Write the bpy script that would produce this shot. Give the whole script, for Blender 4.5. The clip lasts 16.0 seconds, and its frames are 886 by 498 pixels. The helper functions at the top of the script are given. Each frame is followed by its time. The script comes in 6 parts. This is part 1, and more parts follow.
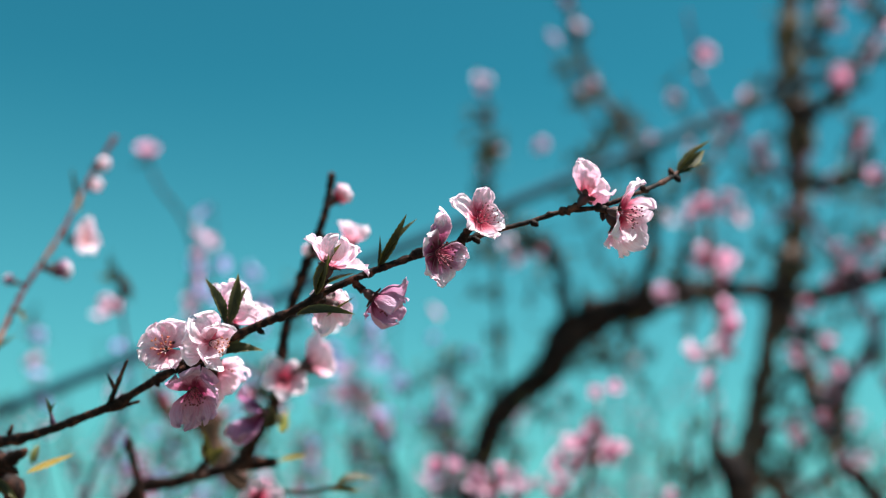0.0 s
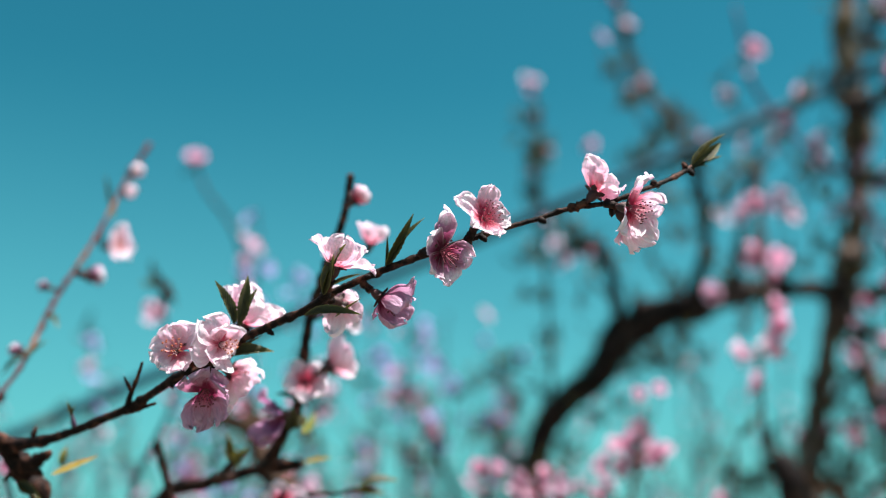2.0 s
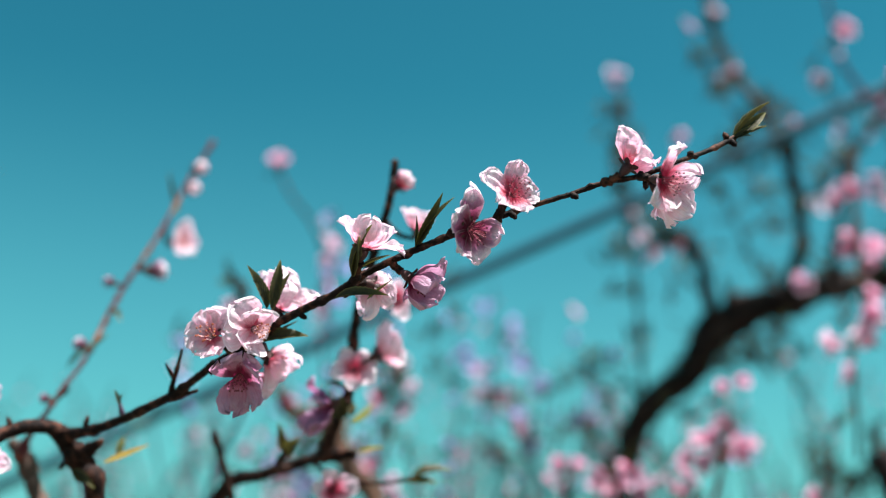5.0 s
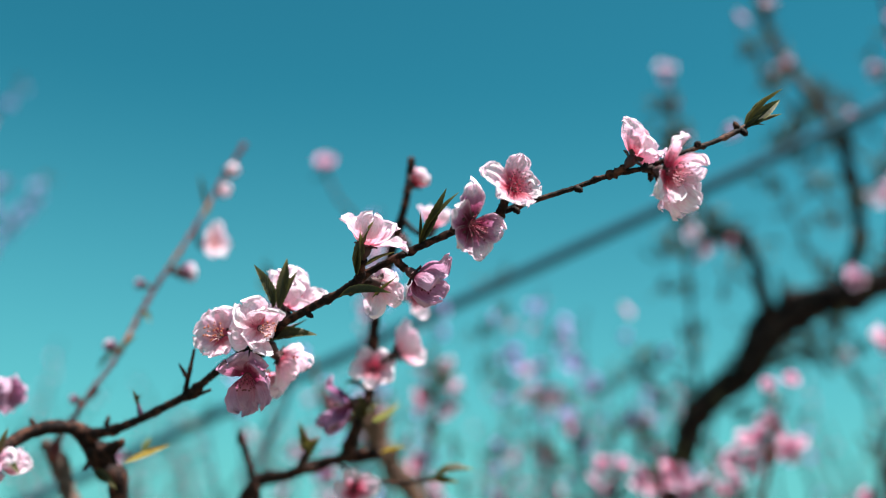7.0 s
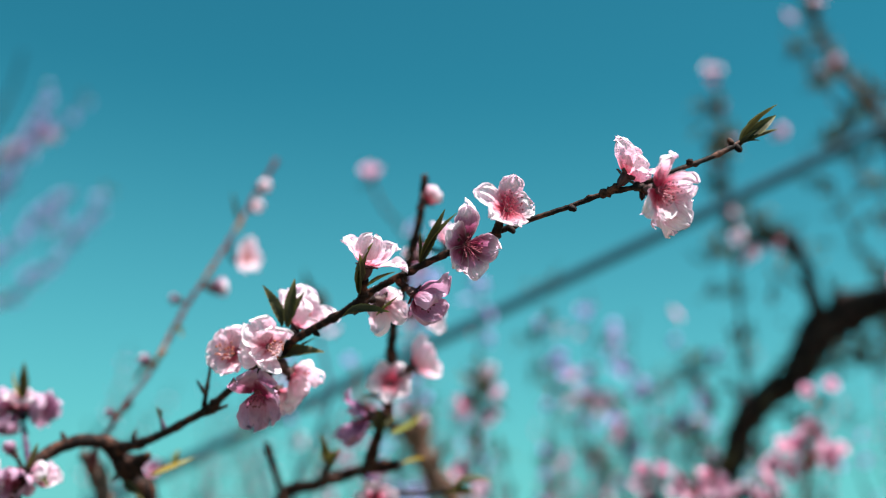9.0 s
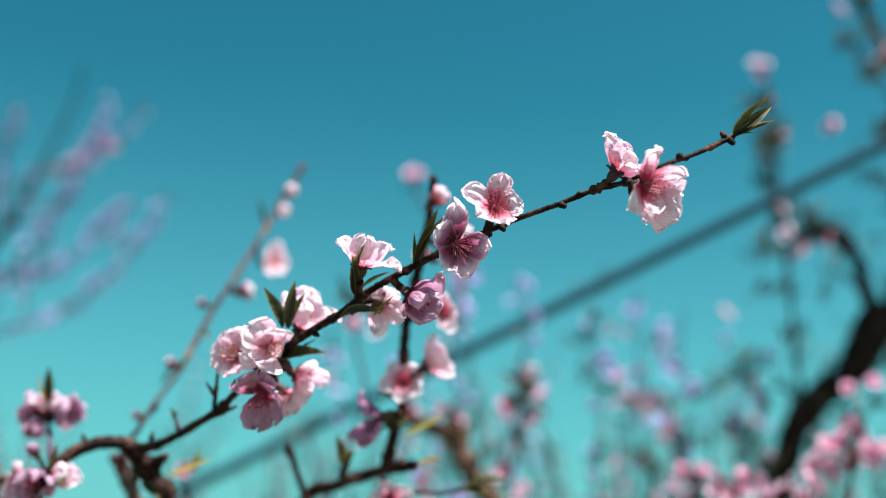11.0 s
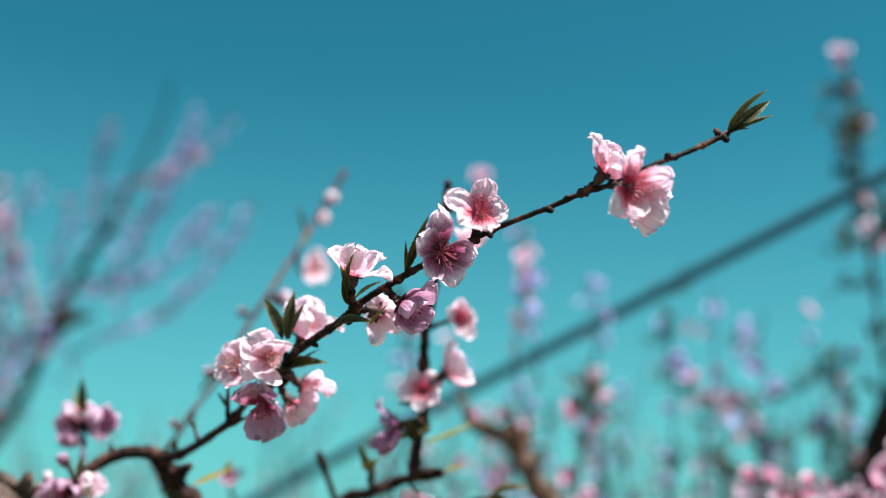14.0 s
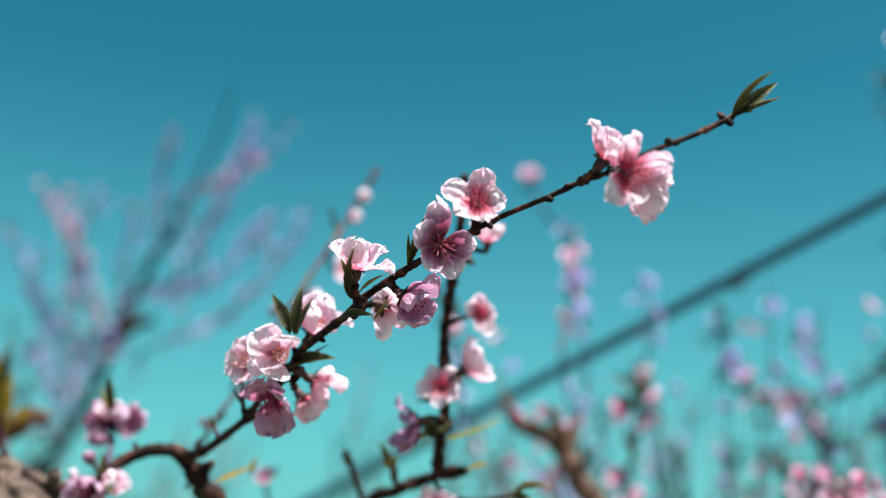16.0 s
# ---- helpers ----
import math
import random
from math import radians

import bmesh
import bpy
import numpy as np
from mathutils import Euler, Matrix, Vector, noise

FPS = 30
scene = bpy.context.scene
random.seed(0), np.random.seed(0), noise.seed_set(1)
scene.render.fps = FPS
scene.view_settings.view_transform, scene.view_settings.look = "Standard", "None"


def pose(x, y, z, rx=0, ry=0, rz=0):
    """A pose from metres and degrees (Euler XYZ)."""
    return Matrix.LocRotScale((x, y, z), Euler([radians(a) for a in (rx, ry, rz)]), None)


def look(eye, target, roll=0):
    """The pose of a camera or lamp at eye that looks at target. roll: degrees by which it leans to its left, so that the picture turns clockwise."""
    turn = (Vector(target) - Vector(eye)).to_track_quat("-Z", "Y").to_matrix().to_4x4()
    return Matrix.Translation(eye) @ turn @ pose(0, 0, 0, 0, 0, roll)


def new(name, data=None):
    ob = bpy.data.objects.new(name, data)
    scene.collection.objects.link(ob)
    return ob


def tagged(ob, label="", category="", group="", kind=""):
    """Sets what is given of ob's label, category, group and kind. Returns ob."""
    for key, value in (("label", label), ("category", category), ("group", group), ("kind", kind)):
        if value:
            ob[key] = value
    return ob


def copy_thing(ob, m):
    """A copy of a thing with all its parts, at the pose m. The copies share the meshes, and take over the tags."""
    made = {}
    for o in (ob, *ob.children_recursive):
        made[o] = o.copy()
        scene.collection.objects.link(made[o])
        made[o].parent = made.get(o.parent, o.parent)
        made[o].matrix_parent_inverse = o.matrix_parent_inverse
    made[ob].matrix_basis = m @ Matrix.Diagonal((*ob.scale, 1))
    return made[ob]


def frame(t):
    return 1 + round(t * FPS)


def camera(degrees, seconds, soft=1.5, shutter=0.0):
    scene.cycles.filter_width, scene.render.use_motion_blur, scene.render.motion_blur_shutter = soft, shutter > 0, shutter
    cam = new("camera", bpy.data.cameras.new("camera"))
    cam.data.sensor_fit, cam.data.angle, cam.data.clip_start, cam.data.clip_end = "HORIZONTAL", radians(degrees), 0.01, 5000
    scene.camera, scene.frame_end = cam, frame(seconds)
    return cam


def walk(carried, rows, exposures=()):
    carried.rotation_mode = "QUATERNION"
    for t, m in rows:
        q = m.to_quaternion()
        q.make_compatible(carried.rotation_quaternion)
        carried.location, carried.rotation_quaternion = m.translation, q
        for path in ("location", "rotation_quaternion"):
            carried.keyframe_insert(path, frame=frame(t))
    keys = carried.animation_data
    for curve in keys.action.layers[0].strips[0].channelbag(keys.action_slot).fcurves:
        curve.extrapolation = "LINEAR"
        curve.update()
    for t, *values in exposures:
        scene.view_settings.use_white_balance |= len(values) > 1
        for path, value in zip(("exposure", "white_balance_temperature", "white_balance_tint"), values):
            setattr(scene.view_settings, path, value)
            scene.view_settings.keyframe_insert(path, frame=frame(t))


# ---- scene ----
cam = camera(43.0, 16.0, soft=1.1)
PATH = [
    (0, (0.0588, 0.0867, 1.5499), (0.0064, 2.0106, 2.0937), 0.41),
    (0.5, (0.0726, 0.0853, 1.5489), (-0.0119, 2.0077, 2.0940), 0.48),
    (1, (0.0833, 0.0862, 1.5469), (-0.0291, 2.0062, 2.0953), 0.52),
    (1.5, (0.0946, 0.0894, 1.5479), (-0.0517, 2.0069, 2.0972), 0.57),
    (2, (0.1013, 0.0956, 1.5479), (-0.0761, 2.0100, 2.0988), 0.62),
    (2.5, (0.1076, 0.0975, 1.5454), (-0.1064, 2.0078, 2.0975), 0.65),
    (3, (0.1149, 0.1031, 1.5429), (-0.1295, 2.0094, 2.0964), 0.79),
    (3.5, (0.1268, 0.1087, 1.5405), (-0.1500, 2.0102, 2.0953), 0.84),
    (4, (0.1351, 0.1127, 1.5378), (-0.1743, 2.0084, 2.0950), 0.88),
    (6.5, (0.1857, 0.1387, 1.5342), (-0.2844, 2.0000, 2.0949), 1.26),
    (7, (0.1953, 0.1413, 1.5348), (-0.3037, 1.9951, 2.0954), 1.31),
    (7.5, (0.2063, 0.1403, 1.5359), (-0.3260, 1.9852, 2.0956), 1.46),
    (8, (0.2170, 0.1390, 1.5381), (-0.3466, 1.9750, 2.0964), 1.50),
    (8.5, (0.2325, 0.1358, 1.5409), (-0.3599, 1.9629, 2.0985), 1.47),
    (9, (0.2472, 0.1349, 1.5435), (-0.3731, 1.9528, 2.1009), 1.53),
    (11.5, (0.3132, 0.1576, 1.5413), (-0.4591, 1.9156, 2.1009), 1.74),
    (12, (0.3288, 0.1636, 1.5433), (-0.4728, 1.9087, 2.1017), 1.87),
    (12.5, (0.3415, 0.1730, 1.5465), (-0.4880, 1.9056, 2.1031), 1.83),
    (13, (0.3496, 0.1796, 1.5495), (-0.5085, 1.8990, 2.1040), 1.88),
    (13.5, (0.3561, 0.1861, 1.5520), (-0.5327, 1.8903, 2.1048), 1.96),
    (14, (0.3682, 0.1955, 1.5530), (-0.5545, 1.8819, 2.1049), 2.02),
    (14.5, (0.3797, 0.2042, 1.5525), (-0.5719, 1.8740, 2.1057), 2.14),
    (15, (0.3869, 0.2136, 1.5495), (-0.5925, 1.8665, 2.1050), 2.28),
    (15.5, (0.3947, 0.2213, 1.5518), (-0.6130, 1.8578, 2.1053), 2.33),
    (16, (0.4039, 0.2305, 1.5502), (-0.6333, 1.8484, 2.1040), 2.36),
]
walk(cam, [(t, look(eye, target, roll)) for t, eye, target, roll in PATH])

# ---- lens opening ----
cam.data.dof.use_dof = True
cam.data.dof.focus_distance = 0.738
cam.data.dof.aperture_fstop = 2.3

# ---- daylight ----
scene.view_settings.exposure = 1.60
SUN_ELEVATION, SUN_AZIMUTH = 71.0, 98.0  # degrees; azimuth clockwise from +y
world = bpy.data.worlds.new("sky")
scene.world = world
world.use_nodes = True
wn, wl = world.node_tree.nodes, world.node_tree.links
wn.clear()
sky = wn.new("ShaderNodeTexSky")
sky.sky_type = "NISHITA"
sky.sun_disc = False
sky.sun_elevation = radians(SUN_ELEVATION)
sky.sun_rotation = radians(SUN_AZIMUTH)
sky.air_density, sky.dust_density, sky.ozone_density = 1.0, 0.8, 1.0
grade = wn.new("ShaderNodeMix")
grade.data_type, grade.blend_type = "RGBA", "MULTIPLY"
grade.inputs[0].default_value = 1.0
grade.inputs[7].default_value = (0.138, 0.488, 0.396, 1)
back = wn.new("ShaderNodeBackground")
back.inputs[1].default_value = 0.0670
wout = wn.new("ShaderNodeOutputWorld")
wl.new(sky.outputs[0], grade.inputs[6])
deepen = wn.new("ShaderNodeGamma")
deepen.inputs[1].default_value = 1.3
wl.new(grade.outputs[2], deepen.inputs[0])
# pale haze low over the horizon
sky_at, sky_split = wn.new("ShaderNodeTexCoord"), wn.new("ShaderNodeSeparateXYZ")
wl.new(sky_at.outputs["Generated"], sky_split.inputs[0])
low_sky, low_curve = wn.new("ShaderNodeMapRange"), wn.new("ShaderNodeMath")
low_sky.inputs["From Min"].default_value, low_sky.inputs["From Max"].default_value = 0.42, 0.0
low_sky.inputs["To Min"].default_value, low_sky.inputs["To Max"].default_value = 0.0, 0.92
low_curve.operation = "POWER"
low_curve.inputs[1].default_value = 1.5
haze = wn.new("ShaderNodeMix")
haze.data_type = "RGBA"
haze.inputs[7].default_value = (0.98, 3.00, 3.34, 1)
wl.new(sky_split.outputs[2], low_sky.inputs["Value"])
wl.new(low_sky.outputs[0], low_curve.inputs[0])
wl.new(low_curve.outputs[0], haze.inputs[0])
wl.new(deepen.outputs[0], haze.inputs[6])
wl.new(haze.outputs[2], back.inputs[0])
wl.new(back.outputs[0], wout.inputs[0])

sun_dir = Vector((math.sin(radians(SUN_AZIMUTH)) * math.cos(radians(SUN_ELEVATION)),
                  math.cos(radians(SUN_AZIMUTH)) * math.cos(radians(SUN_ELEVATION)), math.sin(radians(SUN_ELEVATION))))
sun = new("sun", bpy.data.lights.new("sun", "SUN"))
sun.data.energy, sun.data.angle, sun.data.color = 5.0, radians(0.5), (1.0, 0.965, 0.93)
sun.matrix_world = look(sun_dir * 20, (0, 0, 0))


# ---- materials ----
def material(name):
    m = bpy.data.materials.new(name)
    m.use_nodes = True
    n, l = m.node_tree.nodes, m.node_tree.links
    n.clear()
    return m, n, l, n.new("ShaderNodeOutputMaterial")


def ramp(n, stops):
    r = n.new("ShaderNodeValToRGB")
    e = r.color_ramp.elements
    while len(e) < len(stops):
        e.new(0.5)
    for item, (at, col) in zip(e, stops):
        item.position, item.color = at, (*col, 1)
    return r


def noise_tex(n, scale, detail=4.0, rough=0.55):
    t = n.new("ShaderNodeTexNoise")
    t.inputs["Scale"].default_value, t.inputs["Detail"].default_value, t.inputs["Roughness"].default_value = scale, detail, rough
    return t


def mixer(n, l, kind, fac, a, b):
    m = n.new("ShaderNodeMix")
    m.data_type, m.blend_type = "RGBA", kind
    for sock, v in ((m.inputs[0], fac), (m.inputs[6], a), (m.inputs[7], b)):
        if isinstance(v, (int, float)):
            sock.default_value = v
        elif isinstance(v, tuple):
            sock.default_value = (*v, 1)
        else:
            l.new(v, sock)
    return m.outputs[2]


def mathn(n, l, op, a, b=0.0):
    m = n.new("ShaderNodeMath")
    m.operation = op
    for sock, v in ((m.inputs[0], a), (m.inputs[1], b)):
        if isinstance(v, (int, float)):
            sock.default_value = v
        else:
            l.new(v, sock)
    return m.outputs[0]


def thin_shader(n, l, out, colour, back_colour, through_part, rough, gloss, height=None, bump=0.2):
    """A thin living sheet: matt, letting part of the light through, with a faint sheen."""
    d, t, g = n.new("ShaderNodeBsdfDiffuse"), n.new("ShaderNodeBsdfTranslucent"), n.new("ShaderNodeBsdfGlossy")
    l.new(colour, d.inputs[0])
    l.new(back_colour, t.inputs[0])
    g.inputs["Roughness"].default_value = rough
    a, b = n.new("ShaderNodeMixShader"), n.new("ShaderNodeMixShader")
    a.inputs[0].default_value, b.inputs[0].default_value = through_part, gloss
    l.new(d.outputs[0], a.inputs[1]), l.new(t.outputs[0], a.inputs[2])
    l.new(a.outputs[0], b.inputs[1]), l.new(g.outputs[0], b.inputs[2])
    if height is not None:
        bp = n.new("ShaderNodeBump")
        bp.inputs["Strength"].default_value, bp.inputs["Distance"].default_value = bump, 0.0009
        l.new(height, bp.inputs["Height"])
        for s in (d, t, g):
            l.new(bp.outputs[0], s.inputs["Normal"])
    l.new(b.outputs[0], out.inputs[0])


def petal_material(name, base, middle, outer, rim, stain=0.0, speckle=0.6):
    m, n, l, out = material(name)
    uv = n.new("ShaderNodeUVMap")
    sep = n.new("ShaderNodeSeparateXYZ")
    l.new(uv.outputs[0], sep.inputs[0])
    info = n.new("ShaderNodeObjectInfo")
    # every petal takes its own stretch of the patterns
    own = n.new("ShaderNodeVectorMath")
    own.operation = "ADD"
    l.new(uv.outputs[0], own.inputs[0])
    l.new(mathn(n, l, "MULTIPLY", info.outputs["Random"], 37.0), own.inputs[1])
    # the pigment runs from the throat to the rim; veins fan out along the blade
    wob = noise_tex(n, 4.0)
    l.new(own.outputs[0], wob.inputs["Vector"])
    along = mathn(n, l, "ADD", sep.outputs[1], mathn(n, l, "MULTIPLY", mathn(n, l, "SUBTRACT", wob.outputs[0], 0.5), 0.36))
    along = mathn(n, l, "ADD", along, mathn(n, l, "MULTIPLY", mathn(n, l, "SUBTRACT", info.outputs["Random"], 0.5), 0.20))
    col = ramp(n, [(0.07 + stain, base), (0.26 + stain, middle), (0.50 + stain, outer), (0.85 + stain * 0.5, rim)])
    l.new(along, col.inputs[0])
    stretch = n.new("ShaderNodeMapping")
    stretch.inputs["Scale"].default_value = (30.0, 2.2, 1.0)
    l.new(own.outputs[0], stretch.inputs[0])
    veins = noise_tex(n, 1.0, 3.0)
    l.new(stretch.outputs[0], veins.inputs["Vector"])
    vr = ramp(n, [(0.36, (0.84, 0.46, 0.58)), (0.56, (1.0, 1.0, 1.0))])
    l.new(veins.outputs[0], vr.inputs[0])
    fade = mathn(n, l, "SUBTRACT", 0.75, mathn(n, l, "MULTIPLY", sep.outputs[1], 0.6))
    tinted = mixer(n, l, "MULTIPLY", fade, col.outputs[0], vr.outputs[0])
    # small crimson freckles on the blade
    dots = n.new("ShaderNodeTexVoronoi")
    dot_at = n.new("ShaderNodeMapping")
    dot_at.inputs["Scale"].default_value = (9.0, 11.0, 1.0)
    l.new(own.outputs[0], dot_at.inputs[0])
    l.new(dot_at.outputs[0], dots.inputs["Vector"])
    few = ramp(n, [(0.52, (0, 0, 0)), (0.58, (1, 1, 1))])
    l.new(wob.outputs[0], few.inputs[0])
    spot = ramp(n, [(0.14, (1, 1, 1)), (0.22, (0, 0, 0))])
    l.new(dots.outputs["Distance"], spot.inputs[0])
    freckled = mathn(n, l, "MULTIPLY", mathn(n, l, "MULTIPLY", spot.outputs[0], few.outputs[0]), speckle)
    tinted = mixer(n, l, "MIX", freckled, tinted, (0.30, 0.02, 0.07))
    # the thin rim is almost white: sunlit edges are put into its colour
    across = mathn(n, l, "ABSOLUTE", mathn(n, l, "SUBTRACT", mathn(n, l, "MULTIPLY", sep.outputs[0], 2.0), 1.0))
    thin = mathn(n, l, "MAXIMUM", mathn(n, l, "POWER", sep.outputs[1], 11.0), mathn(n, l, "MULTIPLY", mathn(n, l, "POWER", across, 9.0), mathn(n, l, "POWER", sep.outputs[1], 0.7)))
    tinted = mixer(n, l, "MIX", mathn(n, l, "MULTIPLY", thin, 0.8), tinted, rim)
    deeper = mixer(n, l, "MULTIPLY", 0.6, tinted, (1.0, 0.62, 0.84))
    crinkle = noise_tex(n, 9.0, 5.0, 0.62)
    l.new(own.outputs[0], crinkle.inputs["Vector"])
    relief = mathn(n, l, "ADD", veins.outputs[0], mathn(n, l, "MULTIPLY", crinkle.outputs[0], 1.8))
    thin_shader(n, l, out, tinted, deeper, 0.44, 0.45, 0.02, relief, 0.9)
    return m


M_PETAL = petal_material("petal pink", (0.70, 0.12, 0.20), (0.90, 0.52, 0.60), (0.93, 0.70, 0.78), (0.97, 0.90, 0.94), -0.05, 0.45)
# deep pink, also for buds; darkened to hold the shade on blossoms
M_PETAL_DEEP_SHADE = petal_material("petal deep pink with painted shade", (0.11, 0.008, 0.035), (0.31, 0.085, 0.165), (0.46, 0.24, 0.37), (0.95, 0.88, 0.93), 0.14, 0.9)
# mauve: the shade on drooping blossoms, put into the petal colour
M_PETAL_MAUVE_SHADE = petal_material("petal mauve pink with painted shade", (0.24, 0.02, 0.08), (0.54, 0.24, 0.36), (0.47, 0.27, 0.40), (0.63, 0.42, 0.56), 0.04, 0.9)
M_PETAL_ROSE = petal_material("petal with red throat", (0.55, 0.03, 0.09), (0.88, 0.28, 0.38), (0.93, 0.66, 0.75), (0.97, 0.91, 0.95), 0.06, 0.6)
# purple: shade of one drooping blossom, put into the petal colour
M_PETAL_PLUM_SHADE = petal_material("petal purple with painted shade", (0.16, 0.012, 0.07), (0.34, 0.10, 0.26), (0.50, 0.24, 0.44), (0.66, 0.40, 0.58), 0.04, 0.5)
M_PETAL_FAR = petal_material("petal rose", (0.42, 0.02, 0.10), (0.84, 0.20, 0.36), (0.92, 0.54, 0.72), (0.96, 0.78, 0.92), 0.08)
# bluish lilac: haze over far pink blossoms, put into the petal colour
M_PETAL_HAZE = petal_material("petal tinted haze lilac", (0.22, 0.05, 0.25), (0.36, 0.30, 0.70), (0.44, 0.52, 0.95), (0.66, 0.72, 0.98))


def plain_material(name, stops, scale, rough, bump=0.0, dist=0.0006, shine=0.5):
    m, n, l, out = material(name)
    b = n.new("ShaderNodeBsdfPrincipled")
    co = n.new("ShaderNodeTexCoord")
    t = noise_tex(n, scale, 6.0, 0.6)
    l.new(co.outputs["Object"], t.inputs["Vector"])
    r = ramp(n, stops)
    l.new(t.outputs[0], r.inputs[0])
    info = n.new("ShaderNodeObjectInfo")
    hsv = n.new("ShaderNodeHueSaturation")
    l.new(r.outputs[0], hsv.inputs["Color"])
    l.new(mathn(n, l, "ADD", mathn(n, l, "MULTIPLY", info.outputs["Random"], 0.4), 0.8), hsv.inputs["Value"])
    l.new(hsv.outputs[0], b.inputs["Base Color"])
    b.inputs["Roughness"].default_value = rough
    b.inputs["Specular IOR Level"].default_value = shine
    if bump:
        bp = n.new("ShaderNodeBump")
        bp.inputs["Strength"].default_value, bp.inputs["Distance"].default_value = bump, dist
        l.new(t.outputs[0], bp.inputs["Height"])
        l.new(bp.outputs[0], b.inputs["Normal"])
    l.new(b.outputs[0], out.inputs[0])
    return m


def bark_material(name, dark, mid, light, scale, amount):
    """Bark: blotched colour, cross rings of lenticels and fine cracks."""
    m, n, l, out = material(name)
    b = n.new("ShaderNodeBsdfPrincipled")
    co = n.new("ShaderNodeTexCoord")
    big = noise_tex(n, scale, 5.0, 0.6)
    fine = noise_tex(n, scale * 7, 6.0, 0.65)
    for t in (big, fine):
        l.new(co.outputs["Object"], t.inputs["Vector"])
    r = ramp(n, [(0.30, dark), (0.50, mid), (0.68, light)])
    l.new(big.outputs[0], r.inputs[0])
    fr = ramp(n, [(0.35, (0.45, 0.42, 0.40)), (0.65, (1, 1, 1))])
    l.new(fine.outputs[0], fr.inputs[0])
    l.new(mixer(n, l, "MULTIPLY", 0.8, r.outputs[0], fr.outputs[0]), b.inputs["Base Color"])
    b.inputs["Roughness"].default_value = 0.68
    b.inputs["Specular IOR Level"].default_value = 0.1
    bp = n.new("ShaderNodeBump")
    bp.inputs["Strength"].default_value, bp.inputs["Distance"].default_value = amount, 0.0012
    l.new(mixer(n, l, "ADD", 0.5, big.outputs[0], fine.outputs[0]), bp.inputs["Height"])
    l.new(bp.outputs[0], b.inputs["Normal"])
    l.new(b.outputs[0], out.inputs[0])
    return m


# the red-brown light stop puts sunlit patches into the bark colour
M_TWIG = bark_material("young bark with painted red-brown lights", (0.004, 0.0025, 0.0025), (0.014, 0.0070, 0.0058), (0.13, 0.052, 0.034), 110.0, 0.9)
M_BARK = bark_material("old bark", (0.006, 0.0035, 0.004), (0.013, 0.008, 0.008), (0.065, 0.038, 0.030), 38.0, 0.9)
M_TRUNK = bark_material("grey-brown bark", (0.030, 0.020, 0.018), (0.15, 0.098, 0.078), (0.46, 0.33, 0.26), 16.0, 0.9)
# these two barks carry the bluish veil of far shoots in their colour
M_SHOOT = bark_material("shoot bark with violet haze tint", (0.030, 0.020, 0.044), (0.075, 0.046, 0.088), (0.17, 0.11, 0.15), 80.0, 0.4)
M_SHOOT_HAZE = bark_material("shoot bark tinted haze blue", (0.018, 0.018, 0.036), (0.048, 0.044, 0.085), (0.11, 0.10, 0.15), 40.0, 0.4)
# orange light stop: the shoot's sunlit side, put into the bark as blotches
M_MAUVE = bark_material("mauve shoot bark with painted orange lights", (0.020, 0.007, 0.012), (0.11, 0.034, 0.046), (0.38, 0.15, 0.07), 26.0, 0.5)
M_BROWN = bark_material("brown limb bark", (0.030, 0.015, 0.011), (0.11, 0.058, 0.040), (0.26, 0.15, 0.10), 60.0, 0.9)
M_CUT = bark_material("weathered pale wood", (0.020, 0.014, 0.012), (0.085, 0.060, 0.050), (0.24, 0.17, 0.13), 90.0, 0.9)
M_CALYX = plain_material("calyx", [(0.3, (0.016, 0.004, 0.005)), (0.6, (0.055, 0.011, 0.010)), (0.8, (0.20, 0.060, 0.030))], 700.0, 0.6, 0.4)
M_FILAMENT = plain_material("pale filament", [(0.3, (0.80, 0.42, 0.46)), (0.7, (0.90, 0.66, 0.66))], 300.0, 0.5)
# crimson, darkened in colour like threads seen against the light
M_FILAMENT_RED_SHADE = plain_material("crimson filament with painted shade", [(0.3, (0.34, 0.04, 0.09)), (0.7, (0.62, 0.16, 0.22))], 300.0, 0.5)
M_ANTHER = plain_material("anther", [(0.3, (0.26, 0.030, 0.016)), (0.6, (0.42, 0.10, 0.03)), (0.8, (0.55, 0.26, 0.08))], 500.0, 0.7)
# dark crimson: the same backlit shade put into the anthers
M_ANTHER_RED_SHADE = plain_material("crimson anther with painted shade", [(0.3, (0.07, 0.006, 0.016)), (0.7, (0.20, 0.03, 0.05))], 500.0, 0.7)


